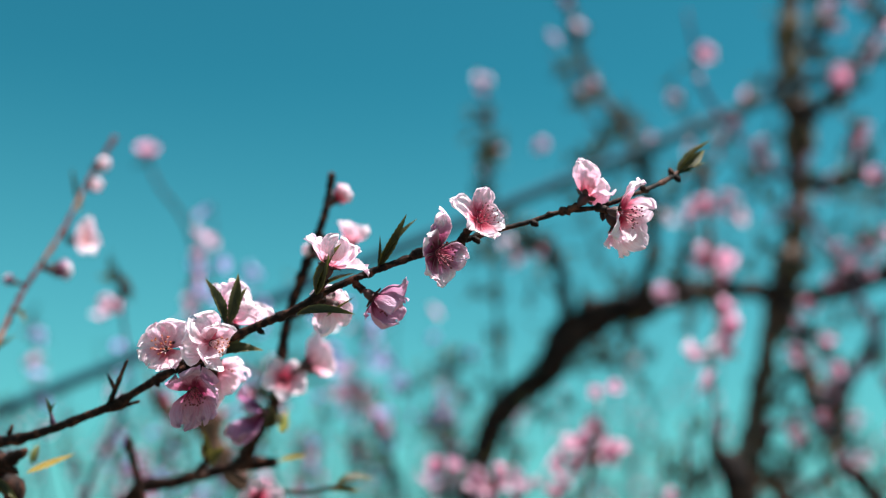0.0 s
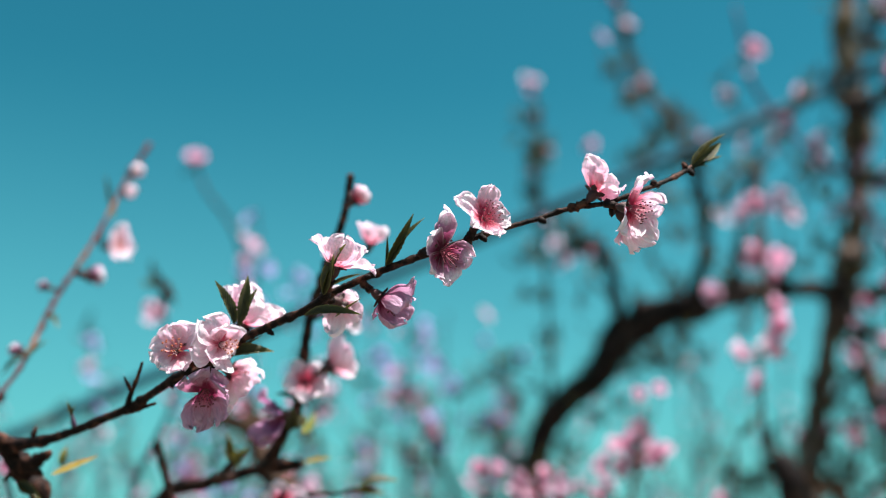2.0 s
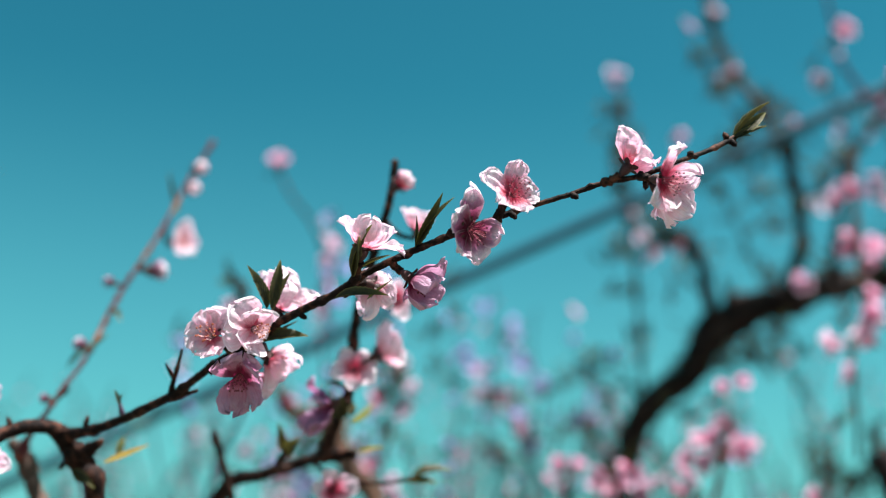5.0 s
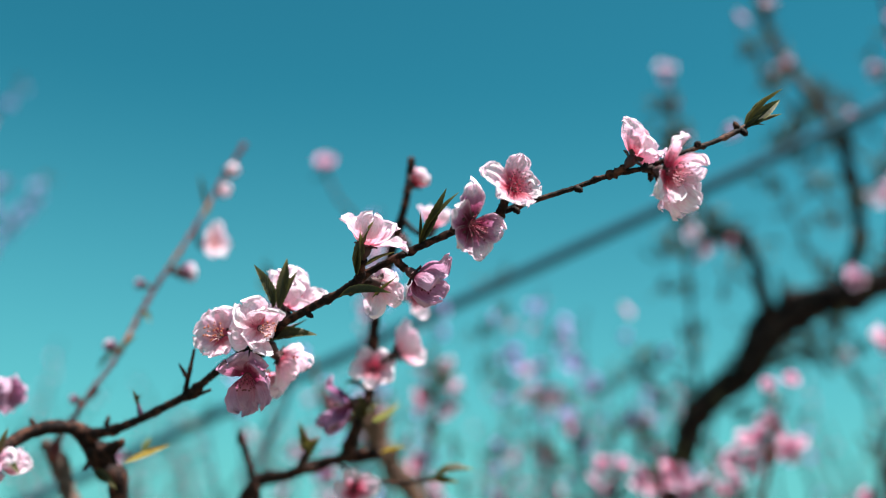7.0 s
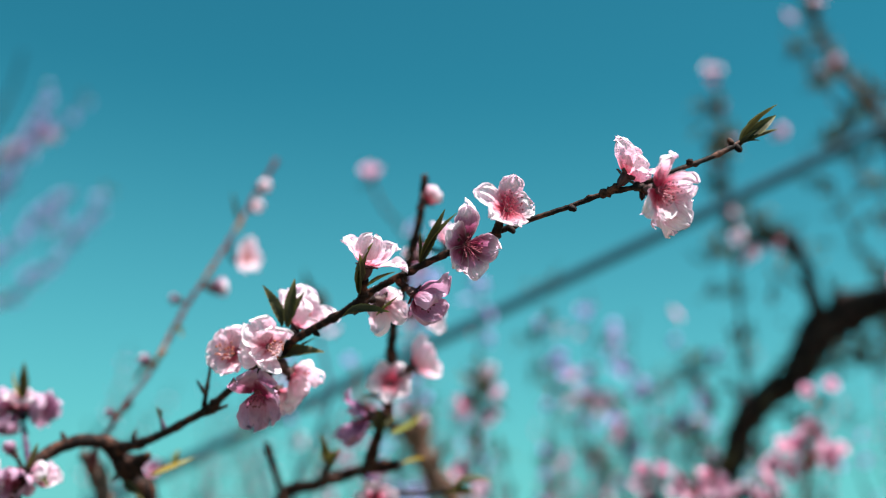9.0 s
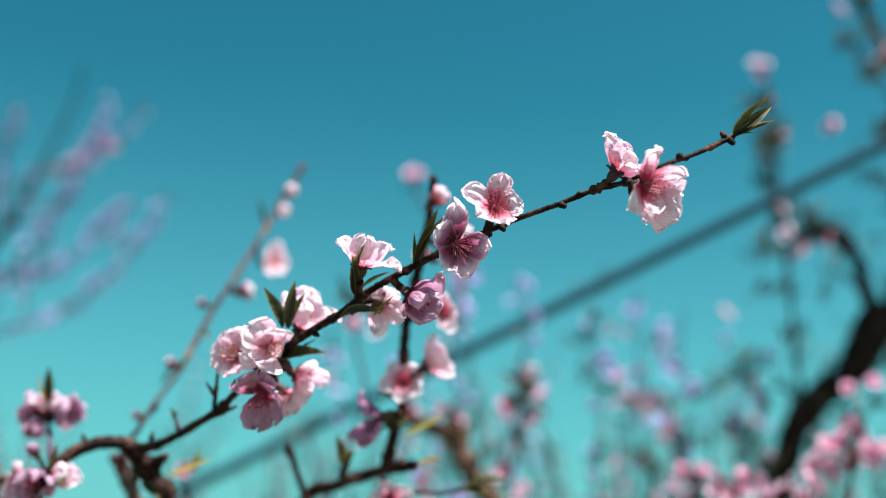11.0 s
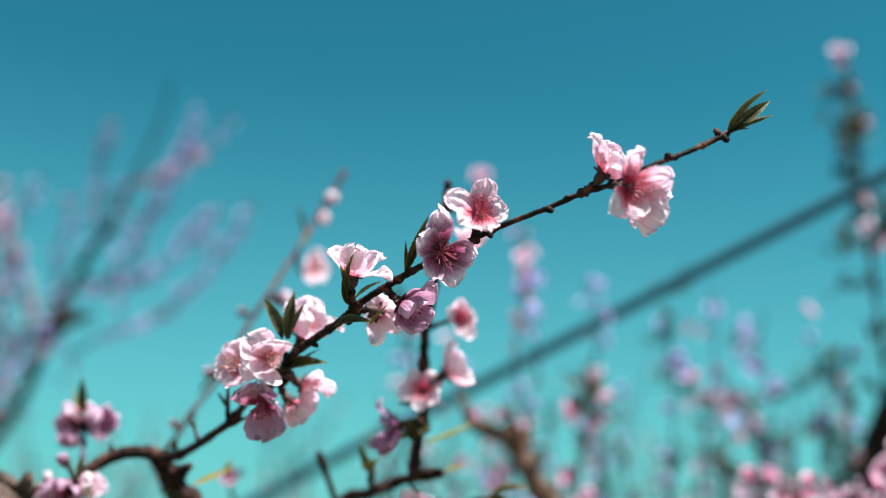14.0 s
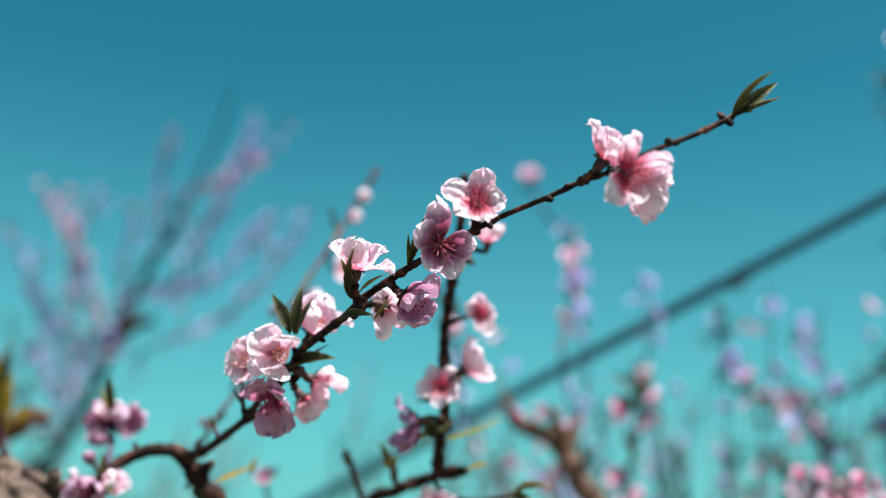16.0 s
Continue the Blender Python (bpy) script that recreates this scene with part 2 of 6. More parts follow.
def leaf_material(name, dark, light, tip):
    m, n, l, out = material(name)
    uv = n.new("ShaderNodeUVMap")
    sep = n.new("ShaderNodeSeparateXYZ")
    l.new(uv.outputs[0], sep.inputs[0])
    t = noise_tex(n, 6.0)
    l.new(uv.outputs[0], t.inputs["Vector"])
    r = ramp(n, [(0.3, dark), (0.65, light)])
    l.new(t.outputs[0], r.inputs[0])
    rim = mathn(n, l, "POWER", mathn(n, l, "ABSOLUTE", mathn(n, l, "SUBTRACT", mathn(n, l, "MULTIPLY", sep.outputs[0], 2.0), 1.0)), 7.0)
    pale = mathn(n, l, "MAXIMUM", mathn(n, l, "POWER", sep.outputs[1], 6.0), mathn(n, l, "MULTIPLY", rim, 0.7))
    tipped = mixer(n, l, "MIX", pale, r.outputs[0], tip)
    # side veins slant from the midrib
    w = n.new("ShaderNodeTexWave")
    w.inputs["Scale"].default_value, w.inputs["Distortion"].default_value = 5.0, 1.5
    mp = n.new("ShaderNodeMapping")
    mp.inputs["Rotation"].default_value = (0, 0, 1.0)
    l.new(uv.outputs[0], mp.inputs[0]), l.new(mp.outputs[0], w.inputs[0])
    lit = mixer(n, l, "MULTIPLY", 1.0, tipped, (1.5, 1.4, 0.6))
    thin_shader(n, l, out, tipped, lit, 0.24, 0.45, 0.025, w.outputs[0], 0.35)
    return m


M_LEAF = leaf_material("young leaf", (0.018, 0.017, 0.009), (0.042, 0.041, 0.016), (0.19, 0.17, 0.06))
M_LEAF_YELLOW = leaf_material("yellowing leaf", (0.15, 0.105, 0.014), (0.32, 0.22, 0.03), (0.30, 0.17, 0.03))
M_LEAF_LIGHT = leaf_material("yellow-green leaf", (0.050, 0.058, 0.012), (0.12, 0.125, 0.026), (0.24, 0.17, 0.04))
M_LEAF_BRONZE = leaf_material("bronze young leaf", (0.012, 0.012, 0.014), (0.028, 0.026, 0.026), (0.08, 0.06, 0.05))
# blue base on a black pipe: haze and sky sheen put into its colour
M_PIPE = plain_material("black pipe tinted haze blue", [(0.3, (0.013, 0.050, 0.075)), (0.7, (0.020, 0.068, 0.096))], 40.0, 0.55, 0.2, shine=0.15)


def ground_material():
    """Dry soil, straw and patches of low grass, varied from metres down to crumbs."""
    m, n, l, out = material("dry orchard soil")
    b, co = n.new("ShaderNodeBsdfPrincipled"), n.new("ShaderNodeTexCoord")
    wide, clod, crumb = noise_tex(n, 0.55, 5.0), noise_tex(n, 7.0, 6.0, 0.65), noise_tex(n, 70.0, 5.0, 0.7)
    for t in (wide, clod, crumb):
        l.new(co.outputs["Object"], t.inputs["Vector"])
    soil = ramp(n, [(0.30, (0.10, 0.082, 0.068)), (0.52, (0.18, 0.155, 0.13)), (0.72, (0.27, 0.245, 0.19))])
    l.new(clod.outputs[0], soil.inputs[0])
    where = ramp(n, [(0.50, (0, 0, 0)), (0.62, (1, 1, 1))])
    l.new(wide.outputs[0], where.inputs[0])
    grassy = mixer(n, l, "MIX", where.outputs[0], soil.outputs[0], (0.11, 0.125, 0.05))
    fleck = ramp(n, [(0.38, (0.55, 0.52, 0.50)), (0.62, (1, 1, 1))])
    l.new(crumb.outputs[0], fleck.inputs[0])
    l.new(mixer(n, l, "MULTIPLY", 0.7, grassy, fleck.outputs[0]), b.inputs["Base Color"])
    b.inputs["Roughness"].default_value = 0.95
    bp = n.new("ShaderNodeBump")
    bp.inputs["Strength"].default_value, bp.inputs["Distance"].default_value = 0.8, 0.03
    l.new(mixer(n, l, "ADD", 0.5, clod.outputs[0], crumb.outputs[0]), bp.inputs["Height"])
    l.new(bp.outputs[0], b.inputs["Normal"])
    l.new(b.outputs[0], out.inputs[0])
    return m


M_GROUND = ground_material()

# ---- building helpers ----
PLACE = {}


def thing(name, at, label, category, group=""):
    ob = new(name)
    ob.location = at
    PLACE[ob] = Matrix.Translation(at)
    return tagged(ob, label, category, group)


def part(name, mesh, mat, parent, label="", m=None):
    """One mesh object under a thing or a part; m is its pose in the world."""
    if isinstance(mesh, bmesh.types.BMesh):
        me = bpy.data.meshes.new(name)
        mesh.to_mesh(me)
        mesh.free()
        for p in me.polygons:
            p.use_smooth = True
    else:
        me = mesh
    for a in (mat if isinstance(mat, (tuple, list)) else [mat]):
        if mat and len(me.materials) < (len(mat) if isinstance(mat, (tuple, list)) else 1):
            me.materials.append(a)
    ob = new(name, me)
    m = m if m is not None else Matrix()
    PLACE[ob] = m
    ob.parent = parent
    ob.matrix_basis = PLACE[parent].inverted() @ m
    return tagged(ob, label) if label else ob


def smooth_line(points, step):
    """Catmull-Rom curve through the points (position and radius), in even steps."""
    pts = [Vector(p) for p in points]
    pts = [pts[0] * 2 - pts[1]] + pts + [pts[-1] * 2 - pts[-2]]
    out = []
    for a, b, c, d in zip(pts, pts[1:], pts[2:], pts[3:]):
        k = max(2, int((c - b).length / step))
        for i in range(k):
            t = i / k
            out.append(0.5 * (2 * b + (c - a) * t + (2 * a - 5 * b + 4 * c - d) * t * t + (3 * b - a - 3 * c + d) * t ** 3))
    return out + [pts[-2]]


def tube(bm, points, radii, sides=8, step=0.006, rough=0.08, knots=0.0, taper_end=True, seed=0):
    """A gnarled round stem through the points, swollen at its nodes."""
    pos = smooth_line(points, step)
    n = len(pos)
    cum, total = [0.0], 0.0
    for a, b in zip(pos, pos[1:]):
        total += (b - a).length
        cum.append(total)
    src, acc = [0.0], 0.0
    for a, b in zip(points, points[1:]):
        acc += (Vector(b) - Vector(a)).length
        src.append(acc)
    rad = np.interp([c / total * acc for c in cum], src, radii)
    rnd = random.Random(seed)
    bumps = [(rnd.uniform(0, total), rnd.uniform(0, 6.28), rnd.uniform(0.5, 1.0)) for _ in range(int(knots * total))]
    side = Vector((0.3, 0.2, 1)).cross(pos[1] - pos[0]).normalized()
    rings = []
    for i, p in enumerate(pos):
        t = (pos[min(i + 1, n - 1)] - pos[max(i - 1, 0)]).normalized()
        side = (side - t * side.dot(t)).normalized()
        other = t.cross(side)
        r0 = float(rad[i])
        ring = []
        for k in range(sides):
            a = 2 * math.pi * k / sides
            w = side * math.cos(a) + other * math.sin(a)
            r = r0 * (1 + rough * noise.noise((p + w * r0) * (0.55 / r0) + Vector((seed, 0, 0))) * 2)
            for at, ang, size in bumps:
                g = math.exp(-((cum[i] - at) / (r0 * 1.1)) ** 2)
                if g > 0.05:
                    r += r0 * size * g * (0.22 + 0.45 * max(0.0, math.cos(a - ang)) ** 2)
            ring.append(bm.verts.new(p + w * r))
        rings.append(ring)
    for a, b in zip(rings, rings[1:]):
        for k in range(sides):
            bm.faces.new((a[k], a[(k + 1) % sides], b[(k + 1) % sides], b[k]))
    bm.faces.new(rings[0][::-1])
    if taper_end:
        tip = bm.verts.new(pos[-1] + (pos[-1] - pos[-2]).normalized() * float(rad[-1]) * 0.8)
        for k in range(sides):
            bm.faces.new((rings[-1][k], rings[-1][(k + 1) % sides], tip))
    else:
        bm.faces.new(rings[-1])
    return pos


def stem(tree, name, points, radii, mat, sides=8, step=0.006, rough=0.10, knots=0.0, seed=0, label="", taper=True):
    bm = bmesh.new()
    tube(bm, points, radii, sides, step, rough, knots, taper, seed)
    bmesh.ops.recalc_face_normals(bm, faces=bm.faces)
    return part(name, bm, mat, tree, label)


def aim(at, facing, spin=0.0, size=1.0):
    """A pose whose +z looks along facing."""
    q = Vector(facing).normalized().to_track_quat("Z", "Y").to_matrix().to_4x4()
    return Matrix.Translation(at) @ q @ Matrix.Rotation(spin, 4, "Z") @ Matrix.Scale(size, 4)


PROFILES = {  # how a petal leaves the axis: (share of its length, degrees off the axis), cupping
    "open": ([(0, 28), (0.35, 62), (0.75, 74), (1, 92)], 0.22),
    "bowl": ([(0, 40), (0.35, 58), (0.75, 48), (1, 78)], 0.34),
    "half": ([(0, 56), (0.35, 54), (0.75, 26), (1, 40)], 0.40),
    "bell": ([(0, 38), (0.3, 18), (0.75, 4), (1, 24)], 0.44),
    "bud": ([(0, 82), (0.3, 34), (0.65, -25), (1, -80)], 0.75),
}


def petal_sheet(bm, kind, seed, nu=30, nv=17, turn=Matrix()):
    """One ruffled, notched petal of length 1 whose axis is +z; uv runs across and along it."""
    rnd = random.Random(seed)
    prof, cup = PROFILES[kind]
    tilt = rnd.uniform(-26, 20) if kind != "bud" else 0.0
    ph, ph2 = rnd.uniform(0, 6.28), rnd.uniform(0, 6.28)
    wide = 0.46 if kind == "bud" else rnd.uniform(0.40, 0.50) if kind == "open" else rnd.uniform(0.50, 0.62)
    ruffle = {"open": 0.095, "bowl": 0.125, "half": 0.12, "bell": 0.06, "bud": 0.015}[kind]
    lean, curl = rnd.uniform(-0.35, 0.35), rnd.uniform(-0.5, 0.9)
    uv = bm.loops.layers.uv.verify()
    x, z, grid = 0.13, 0.0, []
    for j in range(nv + 1):
        v = j / nv
        th = radians(float(np.interp(v, [p[0] for p in prof], [p[1] for p in prof])) + tilt * v)
        if j:
            x, z = x + math.sin(th) / nv, z + math.cos(th) / nv
        inward = Vector((-math.cos(th), 0, math.sin(th)))
        w = wide * ((0.20 + 0.80 * math.sin(math.pi / 2 * v / 0.58)) if v < 0.58 else max(0.0, 1 - ((v - 0.58) / 0.425) ** 2.4) ** 0.5)
        row = []
        for i in range(nu + 1):
            u = 2 * i / nu - 1
            p = Vector((x, u * w + lean * v * v * 0.4, z))
            p += inward * (cup * w * u * u)
            wave = math.sin(4.2 * u + ph) * abs(u) + 0.6 * math.sin(9.0 * u + ph2 + 3 * v)
            p += inward * (ruffle * v * v * wave)
            p += Vector((math.sin(th), 0, math.cos(th))) * (ruffle * 0.30 * v ** 4 * (math.sin(9 * u + ph2) + 0.5 * math.sin(17 * u + ph)))
            if kind != "bud":  # soft folds, and a rim that rolls in or out
                p += inward * 0.11 * v * noise.noise(Vector((u * 1.6, v * 2.4, seed * 3.1)))
                p += inward * 0.06 * v * noise.noise(Vector((u * 4.5, v * 4.0, seed * 5.7)))
                p += inward * 0.09 * v ** 5 * noise.noise(Vector((u * 9.0, v * 3.0, seed * 2.3)))
                p += Vector((math.sin(th), 0, math.cos(th))) * v ** 7 * (0.11 * noise.noise(Vector((u * 5.0, 4.0, seed * 1.9))) + 0.07 * noise.noise(Vector((u * 12.0, 9.0, seed * 1.3))))
                p += inward * curl * max(0.0, v - 0.7) ** 2 * 3 * (0.4 + u * u)
            row.append((bm.verts.new(turn @ p), (u * 0.5 + 0.5, v)))
        grid.append(row)
    for a, b in zip(grid, grid[1:]):
        for i in range(nu):
            four = (a[i], a[i + 1], b[i + 1], b[i])
            f = bm.faces.new([q[0] for q in four])
            for loop, q in zip(f.loops, four):
                loop[uv].uv = q[1]


def made(name, bm, *mats):
    me = bpy.data.meshes.new(name)
    bm.to_mesh(me)
    bm.free()
    for p in me.polygons:
        p.use_smooth = True
    for a in mats:
        me.materials.append(a)
    return me


PETALS = {}
for deep, mat in ((0, M_PETAL), (1, M_PETAL_DEEP_SHADE), (2, M_PETAL_ROSE), (3, M_PETAL_MAUVE_SHADE)):
    for k in PROFILES:
        for s in range(6):
            b = bmesh.new()
            petal_sheet(b, k, s + 10 * deep + 1)
            PETALS[k, deep, s] = made("petal", b, mat)


def calyx_mesh():
    """Flower cup on a short stalk; its mouth lies at z = 0."""
    b = bmesh.new()
    prof = [(0.05, -0.52), (0.06, -0.44), (0.10, -0.38), (0.155, -0.28), (0.175, -0.14), (0.165, 0.0), (0.11, 0.02), (0.02, -0.03)]
    rings = [[b.verts.new((r * math.cos(k * math.pi / 5) * (1 + 0.06 * math.cos(k * math.pi)), r * math.sin(k * math.pi / 5), z)) for k in range(10)] for r, z in prof]
    for a, c in zip(rings, rings[1:]):
        for k in range(10):
            b.faces.new((a[k], a[(k + 1) % 10], c[(k + 1) % 10], c[k]))
    b.faces.new(rings[0][::-1]), b.faces.new(rings[-1])
    return made("calyx", b, M_CALYX)


def sepal_mesh():
    """One small pointed sepal, hugging the back of the petals."""
    b = bmesh.new()
    rows = []
    for j in range(6):
        v = j / 5
        w = 0.10 * math.sin(math.pi * (0.25 + 0.73 * v)) + 0.004
        x, z = 0.16 + 0.22 * v, -0.03 + 0.16 * v - 0.10 * v * v
        rows.append([b.verts.new((x + dx, u * w, z + dz - 0.03 * u * u)) for u in (-1, 0, 1) for dx, dz in ((0, 0),)])
    low = [[b.verts.new(q.co + Vector((0.012, 0, -0.022))) for q in row] for row in rows]
    for g, flip in ((rows, False), (low, True)):
        for a, c in zip(g, g[1:]):
            for i in range(2):
                f = (a[i], a[i + 1], c[i + 1], c[i])
                b.faces.new(f[::-1] if flip else f)
    for i in (0, 2):
        for (a, c), (d, e) in zip(zip(rows, rows[1:]), zip(low, low[1:])):
            b.faces.new((a[i], c[i], e[i], d[i]))
    return made("sepal", b, M_CALYX)


def stamen_mesh(seed, spread, red=False, count=22):
    """Threads with anthers on top, fanned out from the cup."""
    b, rnd = bmesh.new(), random.Random(seed)
    for k in range(count):
        ang, off = k * 2.399 + rnd.uniform(-0.2, 0.2), spread * math.sqrt((k + 0.5) / count) * rnd.uniform(0.8, 1.1)
        length, bend = rnd.uniform(0.52, 0.80), rnd.uniform(-0.12, 0.2)
        out = Vector((math.cos(ang), math.sin(ang), 0))
        spine = [out * (0.06 + length * t * math.sin(off) + bend * t * t * 0.3) + Vector((0, 0, -0.02 + length * t * math.cos(off))) for t in (0, 0.4, 0.75, 1)]
        rings = [[b.verts.new(p + Vector((math.cos(a), math.sin(a), 0)) * 0.009) for a in (0, 2.1, 4.2)] for p in spine]
        for a, c in zip(rings, rings[1:]):
            for i in range(3):
                b.faces.new((a[i], a[(i + 1) % 3], c[(i + 1) % 3], c[i]))
        c, s = spine[-1], rnd.uniform(0.036, 0.052)
        six = [b.verts.new(c + Vector(d) * s) for d in ((1, 0, 0), (0, 1, 0), (-1, 0, 0), (0, -1, 0), (0, 0, 1.3), (0, 0, -1.3))]
        for i in range(4):
            for top, order in ((4, 1), (5, -1)):
                f = b.faces.new((six[i], six[(i + 1) % 4], six[top])[::order])
                f.material_index = 1
    return made("stamen_tuft", b, *((M_FILAMENT_RED_SHADE, M_ANTHER_RED_SHADE) if red else (M_FILAMENT, M_ANTHER)))


CALYX, SEPAL = calyx_mesh(), sepal_mesh()
STAMENS = {k: [stamen_mesh(s, w, s > 2) for s in (1, 2, 3, 4)] for k, w in (("open", 0.62), ("bowl", 0.55), ("half", 0.42), ("bell", 0.34))}


def blossom(tree, centre, facing, size, kind, seed, attach=None, deep=0):
    """A blossom: flower cup, five sepals, five petals, stamens, and a stalk to where it grows from."""
    rnd = random.Random(seed)
    size *= 1.13
    f = Vector(facing).normalized()
    base = Vector(centre) - f * size * (0.40 if kind == "open" else 0.5 if kind == "bowl" else 0.62 if kind != "bud" else 0.35)
    pose_ = aim(base, f, rnd.uniform(0, 6.28), size)
    cup_ = aim(base, f, rnd.uniform(0, 6.28), size * 1.25 if kind == "bud" else min(size, 0.0235))
    if attach is not None:
        bm = bmesh.new()
        foot = base - f * min(size, 0.0235) * 0.45
        a = Vector(attach)
        d = (foot - a).length
        tube(bm, [a, a.lerp(foot, 0.5) - f * d * 0.12, foot], [0.0027, 0.0021, 0.0019], 7, 0.002, 0.15, 0, False, seed)
        part("stalk", bm, M_TWIG, tree)
    cup = part("blossom", CALYX, None, tree, ("pink peach blossom bud" if kind == "bud" else "pale pink five-petalled peach blossom"), cup_)
    shade = rnd.randrange(6)
    for k in range(5):
        turn = Matrix.Rotation(k * 2 * math.pi / 5 + rnd.uniform(-0.2, 0.2), 4, "Z")
        part("petal", PETALS[kind, deep, (shade + k) % 6], None, cup, "", pose_ @ turn @ Matrix.Translation((0, 0, 0.012 * (k % 2))) @ Matrix.Scale(rnd.uniform(0.84, 1.10), 4))
        part("sepal", SEPAL, None, cup, "", cup_ @ turn @ Matrix.Rotation(0.63, 4, "Z"))
    if kind in STAMENS:
        part("stamen_tuft", STAMENS[kind][seed % 2 + 2 * (deep > 0)], None, cup, "", pose_)
    return cup


def petal_between(base, tip, half, inner, bow, cup, curl, ruffle, seed, nu=28, nv=20):
    """One ruffled petal from its claw to its tip; inner is the way its upper face looks."""
    bm, rnd = bmesh.new(), random.Random(seed)
    uv = bm.loops.layers.uv.verify()
    axis = tip - base
    length = axis.length
    axis.normalize()
    inner = (inner - axis * inner.dot(axis)).normalized()
    side = axis.cross(inner)
    ph, ph2, lean = rnd.uniform(0, 6.28), rnd.uniform(0, 6.28), rnd.uniform(-0.25, 0.25)
    notch, fold = rnd.uniform(0.0, 0.07), rnd.uniform(0.5, 1.3)
    rows = []
    for j in range(nv + 1):
        v = j / nv
        w = half * ((0.30 + 0.70 * math.sin(math.pi / 2 * v / 0.58)) if v < 0.58 else max(0.0, 1 - ((v - 0.58) / 0.424) ** 3.0) ** 0.5)
        mid = base + axis * (v * length) - inner * (bow * length * math.sin(math.pi * v ** 0.8)) + inner * (curl * length * max(0.0, v - 0.62) ** 2 * 2.6)
        row = []
        for i in range(nu + 1):
            u = 2 * i / nu - 1
            p = mid + side * (u * w + lean * half * v * v) + inner * (cup * w * u * u)
            wave = fold * math.sin(3.6 * u + ph) * abs(u) + 0.55 * math.sin(8.5 * u + ph2 + 3 * v)
            p += inner * (ruffle * length * v * v * wave)
            p += inner * length * (0.15 * v * noise.noise(Vector((u * 1.5, v * 2.2, seed * 3.1))) + 0.11 * v * noise.noise(Vector((u * 3.6, v * 3.4, seed * 5.7))) + 0.22 * v ** 4 * noise.noise(Vector((u * 8.0, v * 3.0, seed * 2.3))))
            jag = 0.12 * noise.noise(Vector((u * 4.5, 4.0, seed * 1.9))) + 0.09 * noise.noise(Vector((u * 11.0, 9.0, seed * 1.3)))
            p += axis * length * (v ** 7 * jag - notch * v ** 9 * math.exp(-(u * 4.5) ** 2) * 2)
            p += side * half * 0.20 * (abs(u) ** 6) * v * noise.noise(Vector((v * 7.0, u * 2.0, seed * 4.7)))
            row.append((bm.verts.new(p), (u * 0.5 + 0.5, v)))
        rows.append(row)
    for a, b in zip(rows, rows[1:]):
        for i in range(nu):
            four = (a[i], a[i + 1], b[i + 1], b[i])
            f = bm.faces.new([q[0] for q in four])
            for loop, q in zip(f.loops, four):
                loop[uv].uv = q[1]
    return bm


def bloom(tree, throat, facing, petals, half, stamens, seed, attach, deep=0):
    """A blossom told petal by petal: tips in millimetres from the throat (to the right, up, towards the viewer)."""
    rnd = random.Random(seed * 31)
    f, t = Vector(facing).normalized(), Vector(throat)
    # deep 1, 3 and 4 carry shade in their petal colour
    mat = (M_PETAL, M_PETAL_DEEP_SHADE, M_PETAL_ROSE, M_PETAL_MAUVE_SHADE, M_PETAL_PLUM_SHADE)[deep]
    cup_ = aim(t, f, rnd.uniform(0, 6.28), 0.0215)
    foot, a = t - f * 0.0097, Vector(attach)
    bm = bmesh.new()
    tube(bm, [a, a.lerp(foot, 0.5) - f * (foot - a).length * 0.12, foot], [0.0033, 0.0027, 0.0026], 8, 0.0015, 0.30, 50, False, seed)
    part("stalk", bm, M_TWIG, tree)
    cup = part("blossom", CALYX, None, tree, ("pale pink five-petalled peach blossom", "peach blossom in painted mauve shade, with crimson freckles", "pink peach blossom with a red throat", "drooping peach blossom in painted mauve shade", "drooping peach blossom in painted purple shade")[deep], cup_)
    for k, (right_, up_, near_) in enumerate(petals):
        tip = t + way(right_, up_, near_) * 0.001
        d = (tip - t).normalized()
        along = d.dot(f)
        radial = (d - f * along).normalized()
        across = math.sqrt(max(0.0, 1 - along * along))
        inner = f * across - radial * along
        foot = t + (radial * 0.0024 + f * 0.0006)
        open_ = max(0.0, min(1.0, along))
        wide = half * 0.00142 * rnd.uniform(0.92, 1.12)
        bm = petal_between(foot, tip, wide, inner, 0.07 + 0.12 * open_, rnd.uniform(0.12, 0.34) + 0.12 * open_, rnd.uniform(-0.8, 0.5), rnd.uniform(0.07, 0.13), seed * 9 + k)
        part("petal", bm, mat, cup)
        part("sepal", SEPAL, None, cup, "", cup_ @ Matrix.Rotation(k * 2 * math.pi / 5 + 0.63, 4, "Z"))
    part("stamen_tuft", STAMENS[stamens][seed % 2 + 2 * (deep > 0)], None, cup, "", aim(t, f, rnd.uniform(0, 6.28), 0.0185))
    return cup


